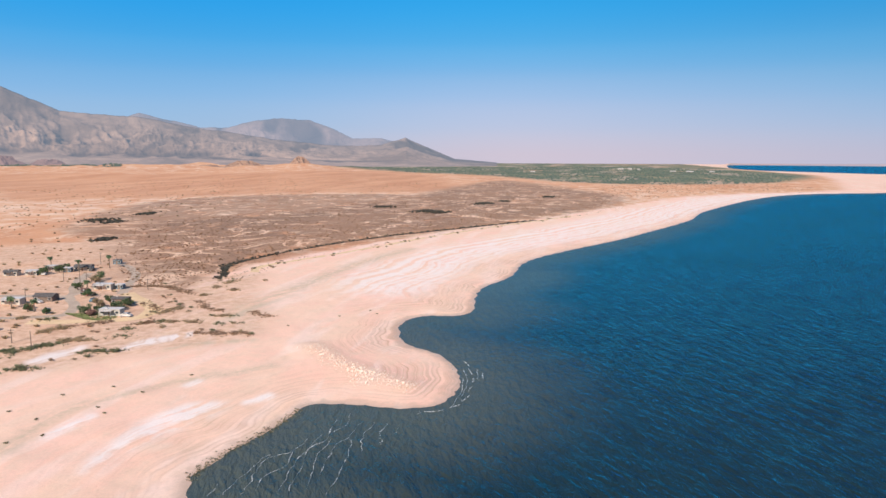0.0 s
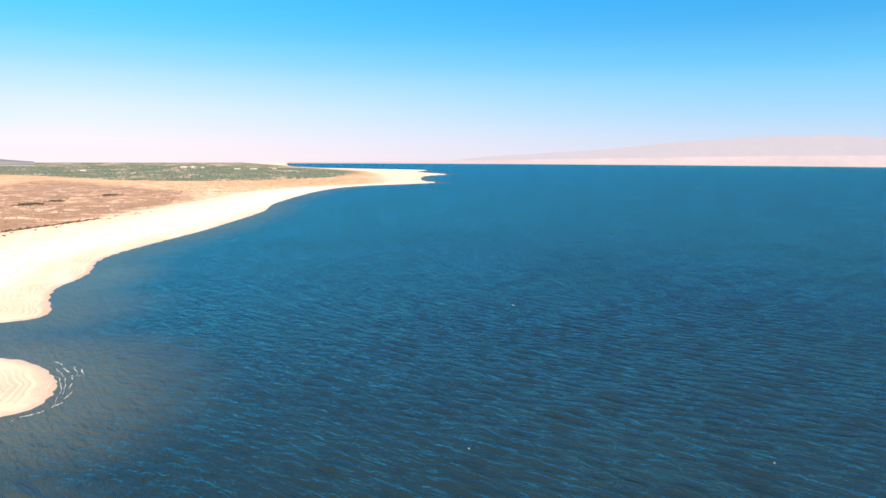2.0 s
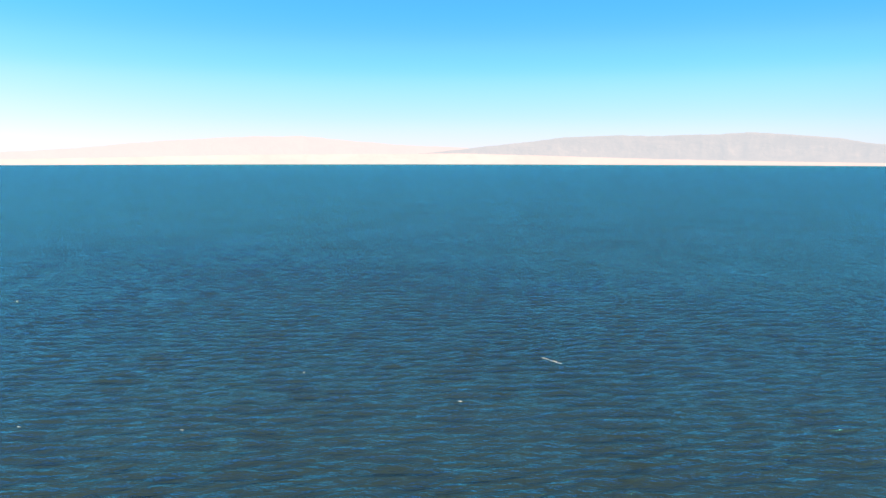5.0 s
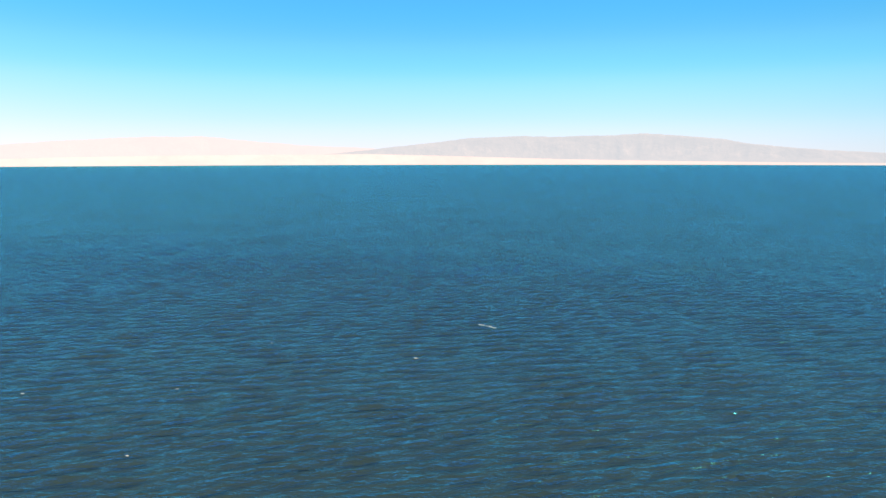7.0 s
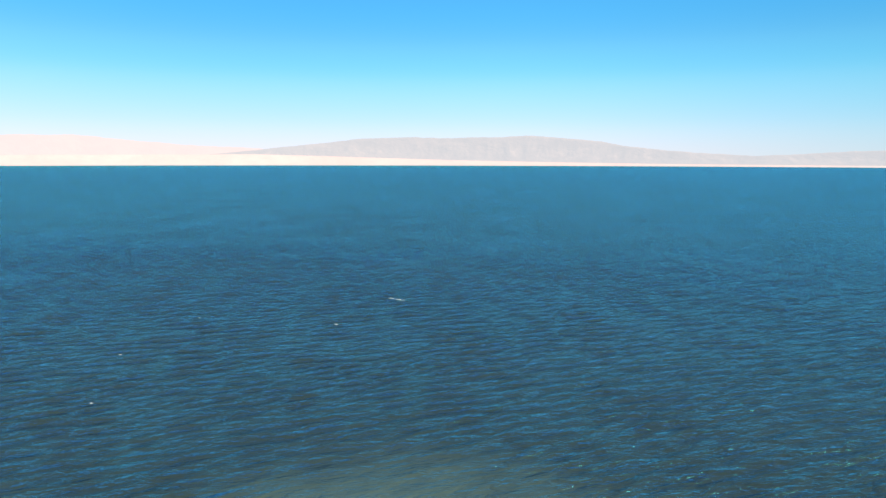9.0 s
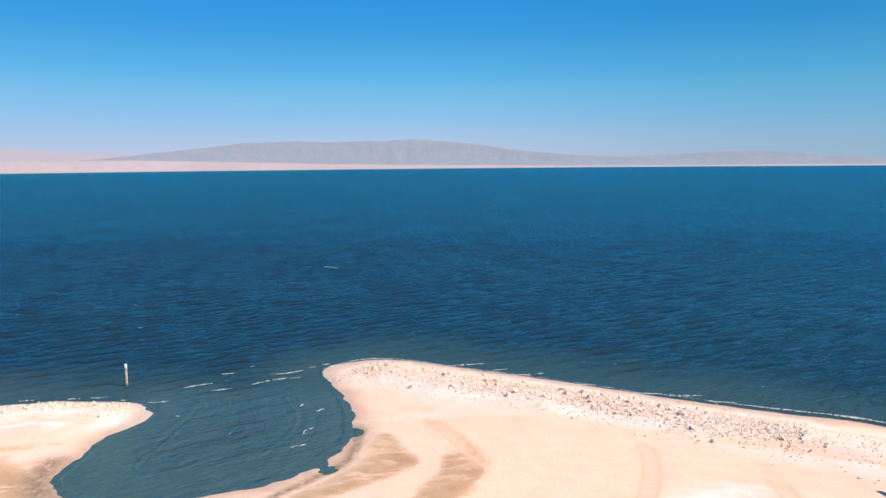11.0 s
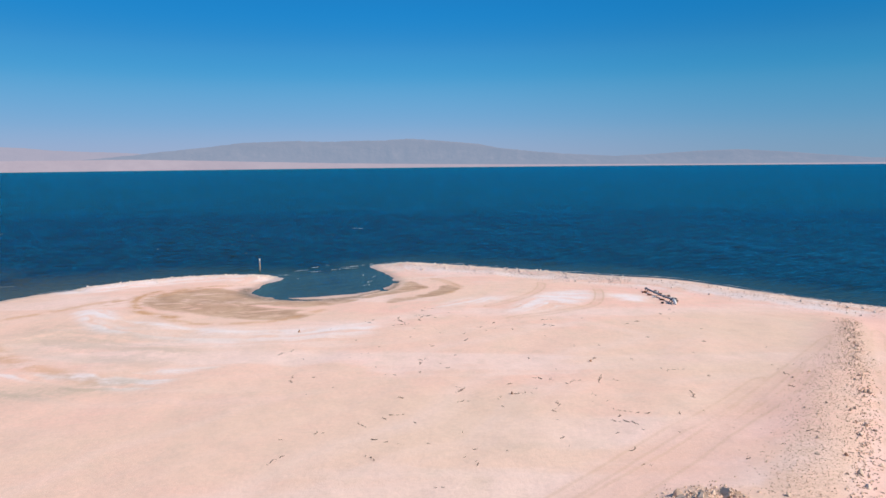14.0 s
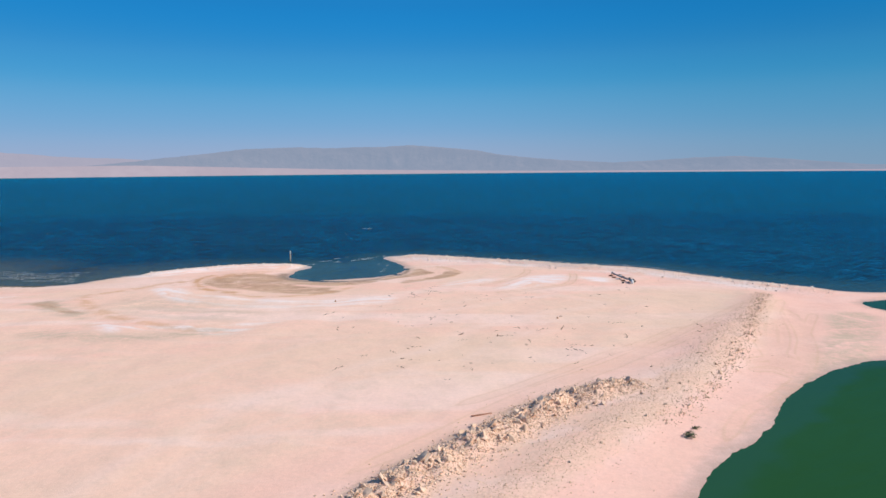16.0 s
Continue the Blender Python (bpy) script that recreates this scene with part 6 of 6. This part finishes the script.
road("road_3", [(-336, -108), (-332, -102), (-323, -90), (-306, -74), (-288, -64), (-276, -57), (-266, -52)], 4.2, ASPHALT, "curving pale asphalt road out of the settlement")
road("road_4", [(-268, -51), (-256, -35), (-246, -23), (-236, -18), (-229, -20), (-221, -34), (-214, -50)], 6.0, DIRT_ROAD, "yellow dirt track looping round the cabins")
road("road_5", [(-330, -24), (-352, -28), (-413, -3), (-538, 43), (-698, 121)], 4.0, DIRT_ROAD, "straight sandy track along the upper beach")


# ---- far buildings and rocky hills ----
for k, (x, y, l, d, h) in enumerate(((-2760, 235, 20, 12, 6), (-2745, 268, 14, 10, 7), (-2735, 300, 10, 9, 5), (-2500, 400, 18, 10, 3.5), (-2480, 452, 22, 10, 3.5), (-2465, 520, 14, 9, 3.5), (-2300, -60, 14, 9, 4))):
    root = thing("farm_building", "long white farm building far off among green fields", "building", "far farm buildings")
    part("shell", box(bmesh.new(), 0, 0, h / 2, d, l, h), WALL_WHITE, root)
    bm = bmesh.new()
    v = [bm.verts.new(c) for c in ((-d / 2 - 1, -l / 2 - 1, h), (d / 2 + 1, -l / 2 - 1, h), (d / 2 + 1, l / 2 + 1, h), (-d / 2 - 1, l / 2 + 1, h), (0, -l / 2 - 1, h + d * 0.18), (0, l / 2 + 1, h + d * 0.18))]
    for f in ((0, 3, 5, 4), (1, 4, 5, 2), (0, 4, 1), (2, 5, 3), (0, 1, 2, 3)):
        bm.faces.new([v[i] for i in f])
    part("roof", bm, ROOF_WHITE, root)
    for u in (-0.3, 0.0, 0.3):
        part("doorway", box(bmesh.new(), d / 2 + 0.1, u * l, h * 0.35, 0.3, l * 0.12, h * 0.7), PANE, root)
    stand(root, x, y)

# haze painted onto the buttes by a share of emission
ROCK_TAN = haze_glow_material("tan_rock_haze_glow", (0.28, 0.15, 0.095), (0.52, 0.32, 0.21), (0.42, 0.36, 0.37), 0.2, 0.05)
ROCK_DARK = haze_glow_material("dark_rock_haze_glow", (0.18, 0.11, 0.09), (0.30, 0.19, 0.16), (0.38, 0.34, 0.40), 0.4, 0.02)


def butte(az, r, wide, deep, tall, material, label, seed, jag=0.5):
    """A craggy hill at a bearing and distance from the settlement's sky side."""
    cx, cy = -15 - r * math.sin(radians(az)), 143 + r * math.cos(radians(az))
    n, m = 64, 22
    a, u = np.meshgrid(np.linspace(0, 2 * math.pi, n, endpoint=False), np.linspace(0, 1, m))
    reach = 1 + 0.22 * wobble(np.cos(a) * 3, np.sin(a) * 3, 2.2, seed)
    X, Y = np.cos(a) * u * wide / 2 * reach, np.sin(a) * u * deep / 2 * reach
    Z = tall * np.clip(1.3 * (1 - u ** 1.3), 0, 1) ** 0.9 * (1 - 0.35 * jag * np.abs(wobble(X, Y, wide * 0.22, seed + 1))) + tall * 0.10 * jag * wobble(X, Y, wide * 0.1, seed + 2) * (1 - u)
    t = radians(az)
    bm = bmesh.new()
    base = z_at(cx, cy) - 4
    grid = [[bm.verts.new((cx + X[i, k] * math.cos(t) - Y[i, k] * math.sin(t), cy + X[i, k] * math.sin(t) + Y[i, k] * math.cos(t), base + max(Z[i, k], 0) + 4 * (1 - u[i, k]))) for k in range(n)] for i in range(1, m)]
    top = bm.verts.new((cx, cy, base + tall + 3))
    for k in range(n):
        bm.faces.new((top, grid[0][k], grid[0][(k + 1) % n]))
    for p, q in zip(grid[:-1], grid[1:]):
        for k in range(n):
            bm.faces.new((p[k], q[k], q[(k + 1) % n], p[(k + 1) % n]))
    ob = part("rock_butte", bm, material)
    return tagged(ob, label, "hill", kind="structure")


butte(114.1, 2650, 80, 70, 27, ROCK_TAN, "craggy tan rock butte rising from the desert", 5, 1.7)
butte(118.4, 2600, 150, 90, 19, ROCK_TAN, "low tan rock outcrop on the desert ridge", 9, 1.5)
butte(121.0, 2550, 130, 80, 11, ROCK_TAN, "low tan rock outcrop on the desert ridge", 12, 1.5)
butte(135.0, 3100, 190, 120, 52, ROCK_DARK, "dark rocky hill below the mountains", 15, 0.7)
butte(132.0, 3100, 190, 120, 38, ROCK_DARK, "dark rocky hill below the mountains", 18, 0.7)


# ---- foam on the water ----
def foam_strip(bm, x, y, long, wide, turn, rng):
    """A ragged flake of foam lying on a wave."""
    c, s = math.cos(turn), math.sin(turn)
    n = max(5, int(long / 0.5))
    bend = rng.normal(0, 0.06) * long
    last = None
    for k in range(n + 1):
        u = k / n
        px = (u - 0.5) * long
        off = bend * math.sin(u * 3.14) + rng.normal(0, 0.06)
        w = wide * (0.25 + math.sin(u * 3.14) * rng.uniform(0.5, 1.0))
        pair = []
        for e in (-0.5, 0.0, 0.5):
            py = off + e * w
            pair.append(bm.verts.new((x + px * c - py * s, y + px * s + py * c, 0.16 + (0.07 if e == 0 else 0.0))))
        if last and rng.random() > 0.05:
            bm.faces.new((last[0], pair[0], pair[1], last[1]))
            bm.faces.new((last[1], pair[1], pair[2], last[2]))
        last = pair
    return bm


def crest(bm, points, wide, rng, z=0.24):
    """A thin continuous crest of foam along a wave, swelling here and there."""
    line = curve(points, 0.8)
    t = np.linspace(0, 1, len(line))
    wig = 0.35 * wobble(t * 40, t * 0, 9, int(rng.integers(1000))) + 0.12 * wobble(t * 40, t * 0, 2.5, int(rng.integers(1000)))
    swell = wide * np.clip(0.55 + 0.9 * wobble(t * 40, t * 0, 6, int(rng.integers(1000))), 0.12, 2.2) * np.sin(np.clip(t, 0.02, 0.98) * math.pi) ** 0.4
    d = np.gradient(line, axis=0)
    side_ = np.stack([-d[:, 1], d[:, 0]], -1) / np.hypot(*d.T)[:, None]
    last = None
    for p, q, o, w in zip(line, side_, wig, swell):
        row = [bm.verts.new((*(p + q * (o + e * w)), z + (0.05 if e == 0 else 0.0))) for e in (-0.5, 0, 0.5)]
        if last:
            bm.faces.new((last[0], row[0], row[1], last[1]))
            bm.faces.new((last[1], row[1], row[2], last[2]))
        last = row


rng = np.random.default_rng(66)
bm = bmesh.new()
BREAKERS = [
    (-45.4, 122.8, 5.0, 0.5), (-40.4, 120.3, 3.6, 0.31), (-42.1, 129.9, 2.4, 0.33), (-31.5, 125.0, 9.3, 0.45), (-30.8, 130.6, 6.4, 0.44), (-26.5, 133.8, 1.9, 0.44),
    (-24.1, 135.4, 1.8, 0.29), (-72.6, 115.2, 2.6, 0.11), (-65.0, 115.9, 2.6, 0.27), (-60.7, 116.6, 2.8, 0.11), (-55.6, 114.9, 1.4, 0.14), (-49.1, 114.0, 3.3, 0.27),
    (-38.6, 134.5, 1.2, 0.54), (-20.6, 109.4, 1.6, 0.85), (-24.2, 111.8, 1.3, 1.25), (-43.3, 107.3, 0.6, 0.32), (-21.3, 95.0, 2.2, 0.5), (-20.9, 100.6, 3.0, 1.17), (3.6, 134.0, 8.7, 0.26),
    (10.6, 130.9, 3.4, 0.18), (4.8, 129.9, 4.7, -0.23), (13.2, 127.2, 6.3, 0.11), (18.0, 128.0, 1.8, 0.22), (23.5, 121.8, 7.8, -0.23), (35.0, 116.4, 5.6, -0.14),
    (41.5, 115.3, 5.5, -0.09), (46.2, 111.8, 4.9, -0.25)
]
for x, y, l, turn in BREAKERS:      # long flakes of cream foam, mostly where the jetties narrow the mouth
    foam_strip(bm, x, y, l, 0.3 if l < 4 else 0.55, turn, rng)
JETTY_WASH = [(96, 66), (89, 73.5), (74, 95.5), (66, 103), (52, 109), (37, 115.6)]
crest(bm, JETTY_WASH, 0.7, rng, 0.16)
crest(bm, [(36, 115.4), (22, 123.8), (8, 130.3), (-4, 136), (-12, 139.3), (-19, 138), (-24, 132)], 0.5, rng, 0.15)
crest(bm, [(-50, 111), (-54, 113), (-65.5, 114.2), (-75, 112.9), (-82, 110), (-90, 104), (-99, 96.5), (-110, 87)], 0.6, rng, 0.14)
tagged(part("breaker_foam", bm, FOAM), "white foam of small waves breaking by the jetty", "foam", kind="stuff")


bm = bmesh.new()
for pts in ([(-119, 80), (-127, 80), (-134, 80), (-136, 81)], [(-120, 83), (-127, 82), (-134, 81), (-138, 84), (-140, 84)], [(-121, 85), (-128, 84), (-132, 86), (-137, 85), (-146, 85)], [(-122, 89), (-128, 88), (-135, 87), (-142, 87), (-148, 87)],
            [(-123, 91), (-128, 90), (-133, 89), (-141, 87), (-145, 89), (-150, 88), (-157, 87)], [(-124, 94), (-131, 92), (-139, 90), (-144, 90), (-150, 89), (-155, 90), (-161, 89)], [(-130, 94), (-135, 93), (-143, 92), (-148, 93), (-156, 93)], [(-123, 98), (-134, 97), (-139, 96), (-144, 95), (-149, 93)],
            [(-142, 98), (-149, 96), (-157, 96)], [(-146, 101), (-151, 99), (-157, 99)], [(-152, 102), (-157, 102)], [(-118, 78), (-123, 77)],
            [(-163, 104), (-166, 104)], [(-200, 108), (-190, 111), (-177, 112)], [(-200, 112), (-191, 114)], [(-203, 103), (-194, 108), (-185, 111), (-170, 111)]):
    crest(bm, pts, 0.26, rng)
for x, y, t in ((-177, 113, 2.9), (-184, 113, 3.1), (-191, 112.5, 0.1), (-198, 110.5, 0.35), (-195, 114.5, 0.2), (-171, 111.5, 2.5), (-167, 107, 2.0), (-205, 108, 0.5)):
    foam_strip(bm, x, y, rng.uniform(3, 6), 0.4, t, rng)
tagged(part("shore_foam", bm, FOAM), "thin foam lines of small waves by the spit", "foam", kind="stuff")
bm = bmesh.new()
CAPS = [(-90, 197), (-76, 168.5), (-52, 232), (-91, 233), (-117, 185), (-224, 252)]
for x, y in CAPS:
    foam_strip(bm, x, y, rng.uniform(0.6, 1.3), rng.uniform(0.18, 0.32), rng.normal(0.15, 0.3), rng)
for x, y in ((-46, 267.5), (-43.5, 266.4), (-42, 265.6)):
    foam_strip(bm, x, y, 1.9, 0.4, -0.15 + rng.normal(0, 0.25), rng)
tagged(part("whitecaps", bm, FOAM), "scattered white caps on the choppy lake", "foam", kind="stuff")
